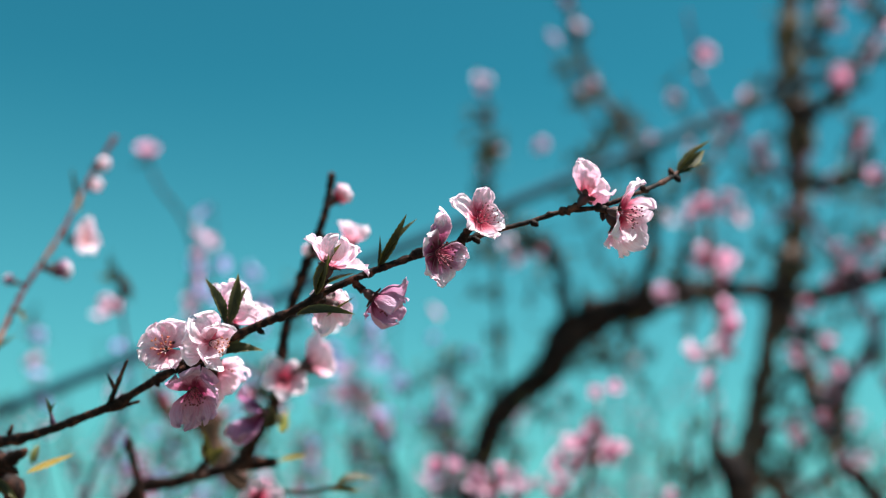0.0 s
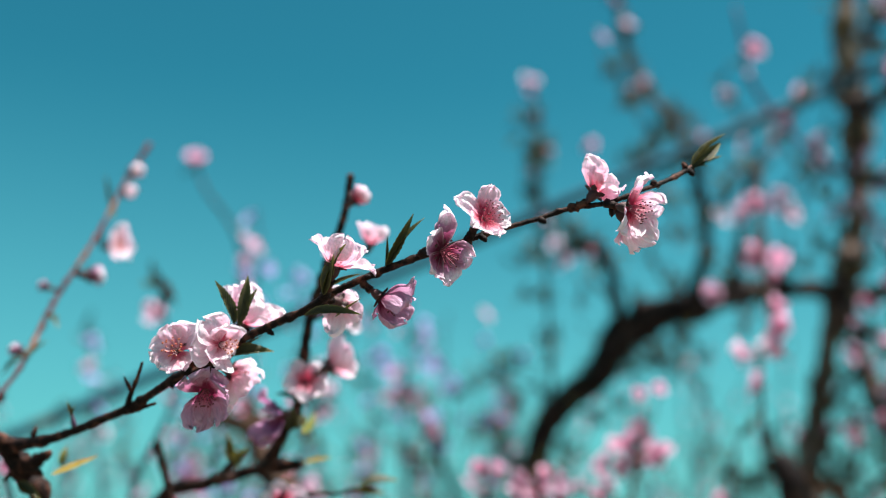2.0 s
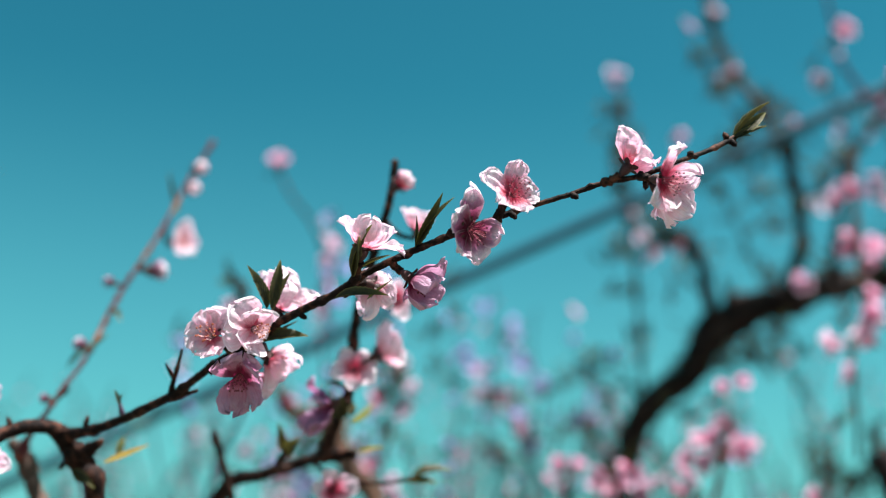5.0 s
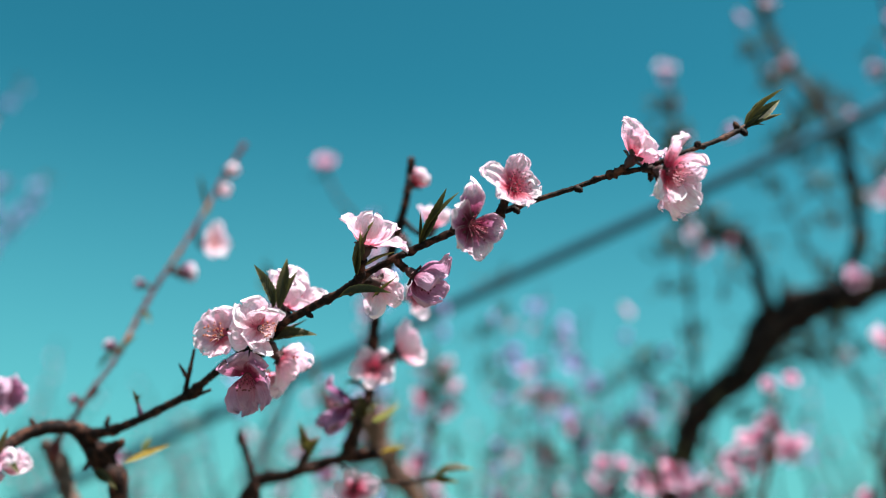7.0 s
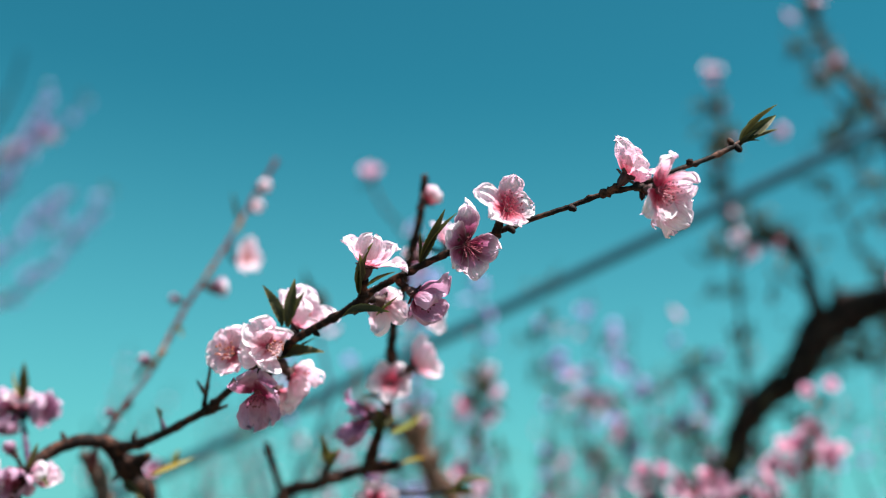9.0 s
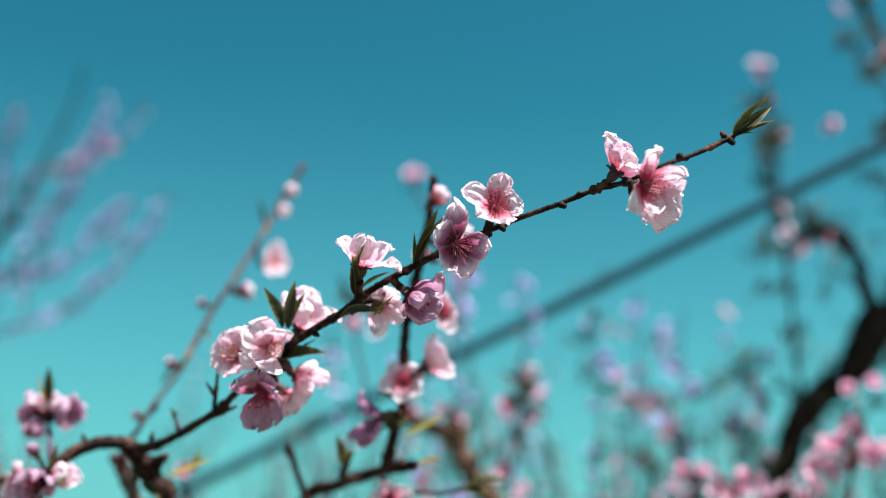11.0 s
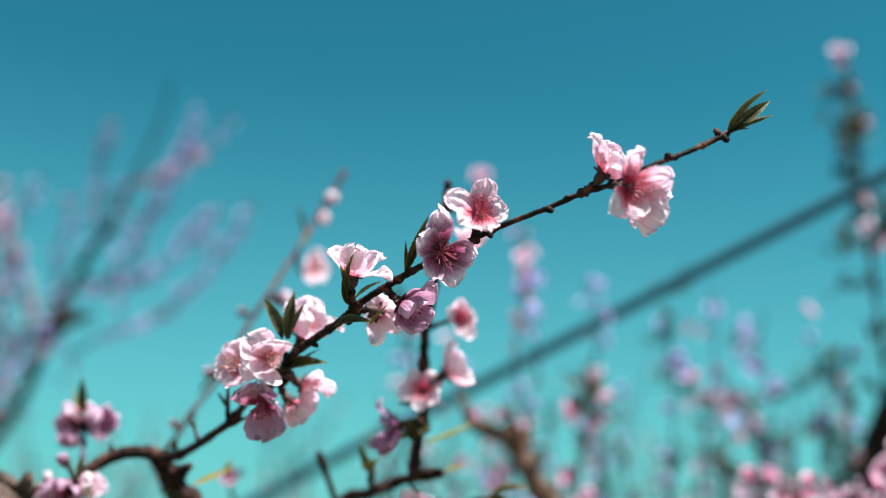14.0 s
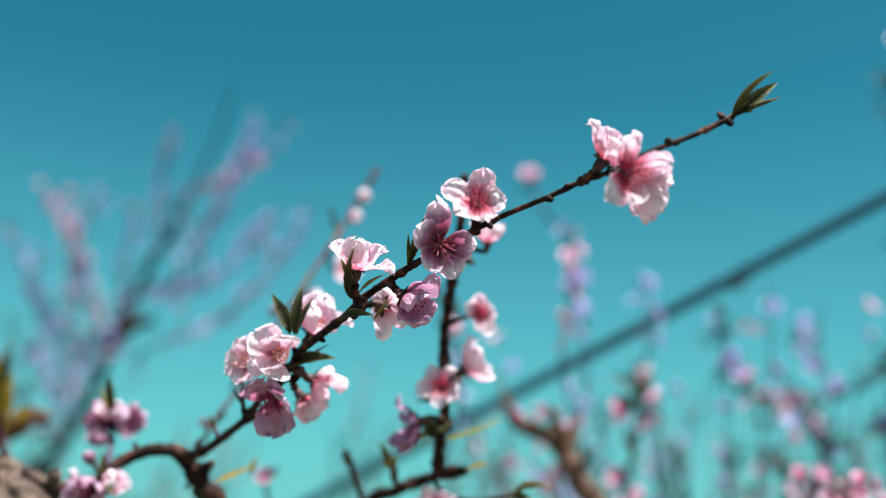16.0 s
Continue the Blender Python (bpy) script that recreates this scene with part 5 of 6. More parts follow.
for i, p in enumerate(((0.69, 2.151, 2.581), (0.719, 2.161, 2.548), (0.741, 2.147, 2.603), (0.668, 2.185, 2.461), (0.786, 2.191, 2.451), (0.832, 2.186, 2.473), (0.866, 2.171, 2.528), (0.854, 2.146, 2.615), (0.809, 2.234, 2.299), (0.866, 2.245, 2.267), (0.719, 2.211, 2.374), (0.696, 2.278, 2.135), (0.639, 2.264, 2.178), (0.583, 2.275, 2.134),
                       (0.741, 2.319, 1.994), (0.719, 2.337, 1.928), (0.752, 2.356, 1.863), (0.798, 2.369, 1.82), (0.843, 2.383, 1.777), (0.877, 2.399, 1.723), (0.651, 2.353, 1.863), (0.685, 2.388, 1.743), (0.86, 2.328, 1.973), (0.809, 2.311, 2.027), (0.334, 2.321, 1.948), (0.357, 2.309, 1.991), (0.447, 2.385, 1.731), (0.487, 2.392, 1.709))):
    tuft(right, p, 9, 1640 + i, 0.038)

# crowded limbs and leaves about the foot of the trunk
stem(right, "limb", [(0.7317, 2.528, 2.112), (0.729, 2.400, 2.058), (0.718, 2.300, 1.933), (0.731, 2.280, 1.853), (0.752, 2.250, 1.727)], [0.016, 0.011, 0.010, 0.010, 0.008], M_TRUNK, 9, 0.015, 0.25, 12, 1655)
stem(right, "limb", [(0.7955, 2.528, 2.35), (0.856, 2.300, 2.002), (0.757, 2.250, 1.881), (0.698, 2.220, 1.811)], [0.010, 0.007, 0.0065, 0.005], M_SHOOT_HAZE, 8, 0.015, 0.2, 10, 1656)
for i, pts in enumerate((([(0.58, 2.455, 1.30), (0.612, 2.400, 1.673), (0.571, 2.380, 1.735), (0.550, 2.360, 1.776), (0.533, 2.340, 1.811)]), ([(0.58, 2.455, 1.25), (0.651, 2.300, 1.667), (0.620, 2.280, 1.706), (0.580, 2.270, 1.731)]))):
    shoot(right, pts, 0.022, 0.008, 0, 3, 1660 + i, (M_TRUNK, M_BROWN)[i], "limb")
for i, p in enumerate(((0.639, 2.300, 1.708), (0.603, 2.300, 1.698), (0.658, 2.300, 1.749), (0.627, 2.300, 1.739), (0.575, 2.300, 1.718), (0.553, 2.300, 1.697), (0.514, 2.300, 1.718))):
    tuft(right, p, 7, 1670 + i, 0.04)
for i, p in enumerate(((0.435, 2.300, 1.775), (0.452, 2.300, 1.732), (0.490, 2.300, 1.721), (0.521, 2.300, 1.813))):  # dry brown sprigs beside it
    shoot(right, [(p[0] * 0.6 + 0.22, 2.44, 1.30), (p[0] - 0.01, 2.34, 1.62), p], 0.007, 0.003, 0, 2, 1685 + i, M_TRUNK, "twig")
    tuft(right, p, 5, 1690 + i, 0.03)

# ---- low flowering branches between ----
low = thing("peach_tree", (0.15, 1.80, 0.0), "low peach tree with pink blossom clusters", "tree", "peach trees")
stem(low, "trunk", [(0.15, 1.80, -0.05), (0.14, 1.80, 0.5), (0.15, 1.78, 1.0), (0.14, 1.75, 1.35)], [0.055, 0.045, 0.035, 0.024], M_BARK, 12, 0.02, 0.15, 6, 210)
for i, (pts, n) in enumerate((([(0.14, 1.75, 1.33), (0.18, 1.72, 1.50), (0.22, 1.696, 1.66), (0.235, 1.69, 1.72), (0.2401, 1.696, 1.781)], 0), ([(0.14, 1.75, 1.33), (0.06, 1.72, 1.50), (0.0185, 1.742, 1.641), (0.0085, 1.742, 1.701)], 0),
                              ([(0.14, 1.75, 1.33), (0.12, 1.66, 1.50), (0.0997, 1.623, 1.6), (0.0897, 1.613, 1.68)], 0), ([(0.14, 1.75, 1.33), (0.16, 1.66, 1.48), (0.1699, 1.623, 1.6), (0.1799, 1.613, 1.66)], 0),
                              ([(0.14, 1.75, 1.33), (0.30, 1.74, 1.50), (0.3613, 1.765, 1.621), (0.3819, 1.799, 1.742)], 3), ([(0.14, 1.75, 1.33), (-0.10, 1.80, 1.50), (-0.277, 1.84, 1.662), (-0.271, 1.84, 1.736), (-0.263, 1.84, 1.804), (-0.256, 1.85, 1.858)], 0))):
    shoot(low, pts, 0.007, 0.0018, n, 3, 211 + i, M_MAUVE)
for i, p in enumerate(((0.23, 1.7, 1.746), (0.219, 1.7, 1.725), (0.244, 1.7, 1.712), (0.261, 1.69, 1.704), (0.212, 1.7, 1.686), (0.196, 1.71, 1.719), (0.178, 1.7, 1.689), (0.234, 1.69, 1.728), (0.207, 1.7, 1.709), (0.225, 1.7, 1.693), (0.254, 1.71, 1.7), (0.249, 1.7, 1.694),
                       (0.007, 1.742, 1.693), (0.02, 1.742, 1.677), (0.014, 1.742, 1.656), (-0.004, 1.742, 1.674), (0.028, 1.742, 1.688), (0.067, 1.66, 1.668), (0.059, 1.66, 1.655), (0.106, 1.64, 1.678), (0.096, 1.64, 1.657), (0.114, 1.64, 1.667), (0.139, 1.65, 1.652), (0.152, 1.65, 1.661), (0.181, 1.66, 1.665), (0.188, 1.66, 1.65), (0.171, 1.66, 1.674), (0.083, 1.64, 1.648), (0.164, 1.65, 1.646), (0.125, 1.65, 1.644))):
    flower(low, p, (0.0120, 0.0135, 0.0125)[i % 3], ("open", "half", "open")[i % 3], 220 + i)
for i, p in enumerate(((0.228, 1.667, 1.783), (0.259, 1.699, 1.796))):  # two buds above the cluster
    flower(low, p, 0.0120, "half", 245 + i, (0.2, -0.8, 0.3))
    shoot(low, [(0.236, 1.69, 1.735), (p[0] - 0.004, p[1], p[2] - 0.03), p], 0.0014, 0.001, 0, 0, 247 + i, M_MAUVE)
for i, p in enumerate(((0.222, 1.69, 1.738), (0.240, 1.70, 1.736), (0.228, 1.68, 1.716), (0.252, 1.69, 1.718), (0.236, 1.69, 1.702), (0.266, 1.70, 1.712), (0.202, 1.69, 1.697), (0.188, 1.70, 1.706))):
    flower(low, p, 0.0115, ("half", "open")[i % 2], 1450 + i)
for i, (p, k) in enumerate((((-0.257, 1.85, 1.860), "bud"), ((-0.250, 1.85, 1.853), "half"), ((-0.291, 1.84, 1.806), "open"), ((-0.293, 1.84, 1.785), "open"), ((-0.244, 1.84, 1.780), "open"), ((-0.230, 1.84, 1.816), "half"), ((-0.291, 1.83, 1.699), "open"), ((-0.254, 1.83, 1.670), "half"))):
    flower(low, p, 0.0145, k, 250 + i)
for i, p in enumerate(((-0.262, 1.84, 1.836), (-0.266, 1.84, 1.820), (-0.262, 1.84, 1.803), (-0.270, 1.84, 1.752))):
    tuft(low, p, 7, 290 + i, 0.014)

# brown limb end between the blossoms
brown = thing("peach_tree", (-0.02, 1.50, 0.0), "brown peach tree limb with few blossoms", "tree", "peach trees")
stem(brown, "trunk", [(-0.02, 1.50, -0.05), (-0.05, 1.50, 0.7), (-0.09, 1.54, 1.25), (-0.152, 1.60, 1.48)], [0.05, 0.04, 0.026, 0.015], M_BARK, 14, 0.02, 0.15, 6, 259)
stem(brown, "limb", [(-0.15, 1.60, 1.47), (-0.20, 1.66, 1.55), (-0.235, 1.68, 1.609), (-0.266, 1.68, 1.660), (-0.292, 1.68, 1.691), (-0.309, 1.68, 1.723), (-0.317, 1.68, 1.745), (-0.322, 1.68, 1.758)],
     [0.014, 0.013, 0.0110, 0.0115, 0.0125, 0.0150, 0.0190, 0.0140], M_BROWN, 14, 0.006, 0.36, 30, 260)
stem(brown, "limb", [(-0.318, 1.68, 1.745), (-0.351, 1.670, 1.753), (-0.381, 1.670, 1.766), (-0.401, 1.670, 1.803), (-0.412, 1.670, 1.841)], [0.0130, 0.0110, 0.0090, 0.0030, 0.0020], M_BROWN, 10, 0.006, 0.36, 34, 261)
for i, (a, b) in enumerate((((-0.322, 1.68, 1.750), (-0.313, 1.66, 1.776)), ((-0.292, 1.68, 1.691), (-0.268, 1.66, 1.705)), ((-0.375, 1.670, 1.763), (-0.380, 1.660, 1.777)), ((-0.312, 1.68, 1.735), (-0.298, 1.65, 1.752)))):
    shoot(brown, [a, Vector(a).lerp(Vector(b), 0.5) + Vector((0.003, 0, 0.004)), b], 0.008, 0.004, 0, 1, 270 + i, M_BROWN, "snag")
for i, p in enumerate(((-0.325, 1.665, 1.772), (-0.312, 1.66, 1.768), (-0.374, 1.650, 1.770), (-0.296, 1.65, 1.755), (-0.220, 1.66, 1.640))):
    flower(brown, p, 0.0135, ("half", "bud")[i % 2], 262 + i)

# a pale pink blossom low behind the fork
flower(brown, (-0.438, 1.200, 1.640), 0.0130, "half", 285)
flower(brown, (-0.426, 1.200, 1.652), 0.0105, "bud", 286)
shoot(brown, [(-0.10, 1.54, 1.25), (-0.380, 1.250, 1.45), (-0.438, 1.200, 1.634)], 0.006, 0.002, 0, 0, 287, M_SHOOT)

# ---- thin upright shoots of the tree in the middle ----
middle = thing("peach_tree", (-0.10, 2.75, 0.0), "pale distant peach tree with upright flowering shoots", "tree", "peach trees")
stem(middle, "trunk", [(-0.10, 2.75, -0.05), (-0.11, 2.74, 0.6), (-0.10, 2.7, 1.2), (-0.12, 2.66, 1.5)], [0.06, 0.05, 0.035, 0.022], M_BARK, 12, 0.02, 0.15, 6, 300)
for i, (x, y, top, n) in enumerate(((0.01, 2.56, 1.96, 5), (-0.36, 1.80, 2.11, 5), (-0.34, 2.07, 2.07, 3), (-0.16, 2.2, 2.08, 4), (-0.09, 2.3, 2.05, 4), (-0.21, 2.1, 2.02, 3), (-0.40, 1.91, 2.09, 5), (-0.02, 2.4, 1.90, 3), (0.08, 2.6, 1.88, 3),
                                    (-0.28, 2.5, 1.82, 3), (-0.45, 2.4, 1.85, 3), (-0.55, 2.3, 1.90, 4), (-0.62, 2.2, 1.86, 3), (-0.50, 2.1, 1.80, 3), (-0.70, 2.5, 1.95, 3))):
    rnd = random.Random(310 + i)
    sway = rnd.uniform(-0.04, 0.04)
    shoot(middle, [(-0.11 + 0.15 * (x + 0.1), 2.66, 1.45), (x * 0.8 - 0.03, y + 0.1, 1.56), (x + sway, y + 0.02, 1.70), (x - sway * 0.5, y, 0.55 * 1.70 + 0.45 * top), (x + sway * 0.35, y, 0.25 * 1.70 + 0.75 * top), (x, y, top)], 0.0032, 0.0014, n + 3, 3, 320 + i, M_SHOOT_HAZE, first=0.35, size=0.0130, kinds=HAZE_LILAC if i % 3 else FAR)
for i, (p, k) in enumerate((((-0.2163, 2.466, 1.897), "open"), ((-0.2297, 2.466, 1.912), "half"), ((-0.1108, 2.311, 1.938), "open"), ((-0.1367, 2.409, 1.831), "open"), ((-0.1212, 2.405, 1.84), "half"), ((0.002, 2.651, 1.912), "open"), ((-0.0125, 2.651, 1.933), "half"), ((-0.3452, 1.767, 2.041), "open"), ((-0.3552, 2.126, 2.076), "half"), ((-0.3607, 1.799, 1.995), "half"), ((-0.4173, 1.948, 2.1), "open"), ((-0.4234, 1.948, 2.04), "half"), ((-0.4132, 1.948, 2), "half"))):
    flower(middle, p, 0.0120, k, 350 + i, None, (HAZE_LILAC, FAR)[i % 3 == 1])
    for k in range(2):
        flower(middle, Vector(p) + Vector((0.012 * (-1) ** k, 0.0, -0.045 - 0.05 * k)), 0.0105, ("half", "bud")[k], 380 + 2 * i + k, None, (HAZE_LILAC, FAR)[k])
for i in range(10):  # thin twigs at the foot of the view
    rnd = random.Random(700 + i)
    x, y = rnd.uniform(-0.75, 0.55), rnd.uniform(2.15, 3.0)
    top = 1.60 + 0.11 * y * rnd.uniform(0.35, 1.25)
    d = rnd.uniform(-0.12, 0.12)
    shoot(middle, [(x * 0.5 - 0.05, 2.68, 1.40), (x * 0.9, y + 0.05, 1.55), (x + d * 0.45, y, 0.6 * 1.55 + 0.4 * top), (x + d * 0.85, y, 0.3 * 1.55 + 0.7 * top), (x + d, y, top)], 0.0034, 0.0015, 2 + i % 3, 2 + i % 2, 740 + i, M_SHOOT_HAZE, first=0.35, size=0.0125, kinds=HAZE_LILAC if i % 3 else FAR)
# a shoot that leans, thick with blossom low down
shoot(middle, [(-0.11, 2.66, 1.45), (-0.085, 2.45, 1.60), (-0.092, 2.42, 1.705), (-0.114, 2.42, 1.766), (-0.147, 2.42, 1.836), (-0.182, 2.42, 1.891), (-0.201, 2.42, 1.947)], 0.011, 0.004, 0, 0, 1400, M_SHOOT_HAZE)
for i, p in enumerate(((-0.225, 2.42, 1.896), (-0.203, 2.42, 1.908), (-0.188, 2.42, 1.884), (-0.165, 2.42, 1.901), (-0.212, 2.42, 1.878), (-0.152, 2.42, 1.850), (-0.135, 2.42, 1.832), (-0.206, 2.42, 1.951), (-0.145, 2.42, 1.960), (-0.217, 2.42, 2.096), (-0.223, 2.42, 2.079), (-0.142, 2.42, 2.049), (-0.138, 2.42, 2.015))):
    flower(middle, p, 0.0165, ("open", "half")[i % 2], 1410 + i, None, (FAR, HAZE_LILAC)[i > 6])
for i, p in enumerate(((-0.302, 2.42, 2.145), (-0.308, 2.42, 1.959), (-0.286, 2.42, 1.935), (-0.155, 2.42, 1.884), (-0.117, 2.42, 1.808), (-0.039, 2.42, 1.838), (-0.329, 2.42, 2.041), (-0.160, 2.42, 2.017), (-0.017, 2.42, 1.953))):
    tuft(middle, p, 9, 1430 + i, 0.028)
# leafy shoot and scattered clusters low behind the branch
shoot(low, [(0.14, 1.75, 1.33), (-0.20, 1.62, 1.45), (-0.421, 1.522, 1.58), (-0.3739, 1.502, 1.762), (-0.3899, 1.502, 1.837), (-0.3989, 1.502, 1.897)], 0.0038, 0.0016, 0, 0, 1300, M_SHOOT_HAZE)
tuft(low, (-0.3989, 1.502, 1.897), 9, 1301, 0.022)
for i, p in enumerate(((-0.4564, 1.603, 1.897), (-0.4212, 1.553, 1.88))):
    flower(low, p, 0.0135, "half", 1302 + i)
for i, (x, z, k) in enumerate(((-0.743, 1.951, 0), (-0.744, 1.902, 1), (-0.735, 1.88, 0), (-0.365, 2.076, 0), (-0.37, 2.04, 0), (-0.168, 1.886, 1), (-0.178, 1.84, 1), (-0.2, 1.928, 0), (-0.19, 1.90, 0), (-0.707, 1.788, 1), (-0.536, 1.72, 1), (-0.528, 1.739, 1), (-0.547, 1.706, 1), (-0.105, 1.789, 1), (-0.10, 1.81, 0))):
    flower(middle, (x, 2.1, z), 0.014, ("open", "half")[i % 2], 1310 + i, None, (HAZE_LILAC, FAR)[k])
for i, p in enumerate([(-0.1532, 2.374, 2.03), (-0.1481, 2.374, 1.984), (-0.0219, 2.374, 2.057), (-0.0178, 2.374, 2.001), (-0.0902, 2.374, 1.916), (0.0339, 2.374, 1.881), (-0.2111, 2.374, 1.908), (0.0577, 2.374, 1.966), (-0.2504, 2.374, 2.035), (-0.3993, 2.374, 1.923), (-0.0085, 2.374, 1.839)]):
    flower(middle, p, 0.0135, ("open", "half")[i % 2], 1360 + i, None, (HAZE_LILAC, FAR)[i % 3 == 2])
for i, p in enumerate([(-0.1253, 2.374, 1.797), (-0.0581, 2.374, 1.904), (0.0308, 2.374, 1.797), (-0.1688, 2.374, 1.744), (0.006, 2.374, 1.957), (0.0949, 2.374, 1.901), (-0.2339, 2.374, 1.841), (-0.2918, 2.374, 1.775)]):
    tuft(middle, p, 6, 1380 + i, 0.035)
    shoot(middle, [(p[0] * 0.6, 2.5, 1.45), (p[0] * 0.95, 2.34, 1.60), p], 0.0045, 0.002, 0, 2, 1390 + i, M_SHOOT_HAZE)
for i, (x, z, n) in enumerate(((-0.757, 1.974, 5), (-0.812, 1.824, 8), (-0.471, 1.76, 8), (-0.664, 1.735, 8), (-0.455, 1.833, 7), (-0.164, 1.861, 7), (-0.305, 1.75, 8), (-0.02, 1.78, 7), (0.06, 1.74, 7), (-0.13, 1.74, 7))):
    tuft(middle, (x, 2.12, z), n - 3, 1330 + i, 0.03)
    shoot(middle, [(x * 0.6, 2.3, 1.45), (x * 0.9, 2.16, 1.60), (x, 2.12, z)], 0.0045, 0.002, 0, 2, 1345 + i, M_SHOOT_HAZE)

for i, p in enumerate(((-0.68, 1.949, 1.879), (-0.539, 1.947, 1.898), (-0.567, 1.931, 1.953), (-0.677, 1.938, 1.916), (-0.496, 2.004, 1.701), (-0.472, 2.008, 1.687), (-0.486, 2.013, 1.669), (-0.51, 2.0, 1.715), (-0.587, 2.011, 1.668), (-0.668, 1.97, 1.806), (-0.41, 1.917, 2.019), (-0.4, 1.925, 1.991), (-0.567, 1.99, 1.742))):
    flower(middle, p, 0.0130, ("open", "half")[i % 2], 1700 + i, None, (FAR, HAZE_LILAC)[i % 2])

# the lone bud and its thin stalk
shoot(middle, [(-0.436, 2.016, 1.96), (-0.4238, 1.959, 2.071), (-0.4545, 1.959, 2.143), (-0.4954, 1.959, 2.194), (-0.5212, 1.965, 2.245)], 0.004, 0.0025, 0, 1, 365)
flower(middle, (-0.5232, 1.965, 2.253), 0.022, "half", 366, (0.0, -0.2, 0.95))
flower(middle, (-0.5209, 1.959, 2.265), 0.017, "bud", 367, (0.1, -0.1, 0.95))
flower(middle, (-0.4288, 1.954, 2.138), 0.012, "bud", 368)

# ---- the tree further left ----
left = thing("peach_tree", (-2.42, 2.22, 0.0), "spreading peach tree with pink blossoms tinted haze lilac", "tree", "peach trees")
stem(left, "trunk", [(-2.42, 2.22, -0.05), (-2.41, 2.23, 0.6), (-2.37, 2.26, 1.2), (-2.268, 2.307, 1.676), (-2.197, 2.355, 1.85), (-2.138, 2.398, 2.013), (-2.111, 2.421, 2.179), (-2.06, 2.456, 2.351), (-1.965, 2.464, 2.506), (-1.919, 2.5, 2.669), (-1.878, 2.53, 2.836), (-1.844, 2.516, 2.944)],
     [0.075, 0.06, 0.05, 0.026, 0.017, 0.015, 0.016, 0.012, 0.009, 0.006, 0.004, 0.003], M_BARK, 10, 0.02, 0.20, 6, 400)
stem(left, "stub", [(-2.119, 2.421, 2.163), (-2.059, 2.445, 2.205), (-2.01, 2.472, 2.218)], [0.020, 0.017, 0.012], M_BARK, 9, 0.012, 0.2, 10, 401, taper=False)

def left_limb(i, pts, n):
    """A limb of this tree with blossoms and two thin side shoots."""
    shoot(left, pts, 0.0058, 0.0022, n * 2.7, 5, 410 + i, M_SHOOT_HAZE, first=0.2, size=0.0128, kinds=HAZE_LILAC if i % 6 else FAR)
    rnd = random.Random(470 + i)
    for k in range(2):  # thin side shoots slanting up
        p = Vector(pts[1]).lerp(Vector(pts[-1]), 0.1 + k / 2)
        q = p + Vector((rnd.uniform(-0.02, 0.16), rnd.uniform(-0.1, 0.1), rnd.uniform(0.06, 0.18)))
        shoot(left, [p, p.lerp(q, 0.5) + Vector((0.015, 0, -0.01)), q], 0.0035, 0.002, 2, 1, 480 + 5 * i + k, M_SHOOT_HAZE, first=0.3, size=0.0125, kinds=HAZE_LILAC)


for i, (pts, n) in enumerate((
        ([(-2.101, 2.395, 2.091), (-2.117, 2.333, 2.244), (-2.135, 2.274, 2.381), (-2.17, 2.218, 2.48), (-2.208, 2.166, 2.562)], 10),
        ([(-2.173, 2.398, 1.95), (-2.17, 2.294, 2.078), (-2.209, 2.228, 2.197), (-2.191, 2.136, 2.319), (-2.211, 2.088, 2.422)], 9),
        ([(-2.101, 2.419, 2.203), (-2.118, 2.425, 2.333), (-2.091, 2.404, 2.445), (-2.058, 2.392, 2.541)], 6),
        ([(-2.047, 2.429, 2.094), (-1.908, 2.437, 2.151), (-1.761, 2.458, 2.183), (-1.657, 2.49, 2.285), (-1.572, 2.508, 2.393), (-1.507, 2.515, 2.493)], 14),
        ([(-2.055, 2.465, 2.336), (-1.86, 2.478, 2.302), (-1.769, 2.508, 2.383), (-1.697, 2.524, 2.471), (-1.647, 2.548, 2.496)], 10),
        ([(-1.983, 2.466, 2.466), (-1.913, 2.51, 2.469), (-1.84, 2.526, 2.559), (-1.785, 2.525, 2.665), (-1.74, 2.526, 2.746)], 10),
        ([(-1.947, 2.501, 2.611), (-1.858, 2.546, 2.648), (-1.795, 2.569, 2.699), (-1.75, 2.591, 2.717)], 8))):  # towards the sky
    left_limb(i, pts, n)
for i, (pts, n) in enumerate((
        ([(-2.001, 2.466, 2.433), (-2.033, 2.469, 2.543), (-2.047, 2.472, 2.69), (-2.02, 2.453, 2.797)], 5),
        ([(-2.165, 2.359, 1.897), (-2.164, 2.265, 1.993), (-2.191, 2.212, 2.096)], 6),
        ([(-2.129, 2.399, 2.029), (-2.152, 2.353, 2.12), (-2.201, 2.306, 2.163), (-2.253, 2.227, 2.299)], 8),
        ([(-2.087, 2.456, 2.303), (-1.966, 2.474, 2.295), (-1.929, 2.47, 2.375), (-1.889, 2.479, 2.423)], 7),
        ([(-2.20, 2.35, 1.84), (-2.30, 2.25, 1.98), (-2.42, 2.2, 2.15), (-2.47, 2.15, 2.35), (-2.52, 2.1, 2.55)], 12),
        ([(-2.14, 2.39, 2.0), (-2.34, 2.45, 2.2), (-2.44, 2.5, 2.45), (-2.50, 2.5, 2.7)], 12))):  # lower and outer ones
    left_limb(7 + i, pts, n)

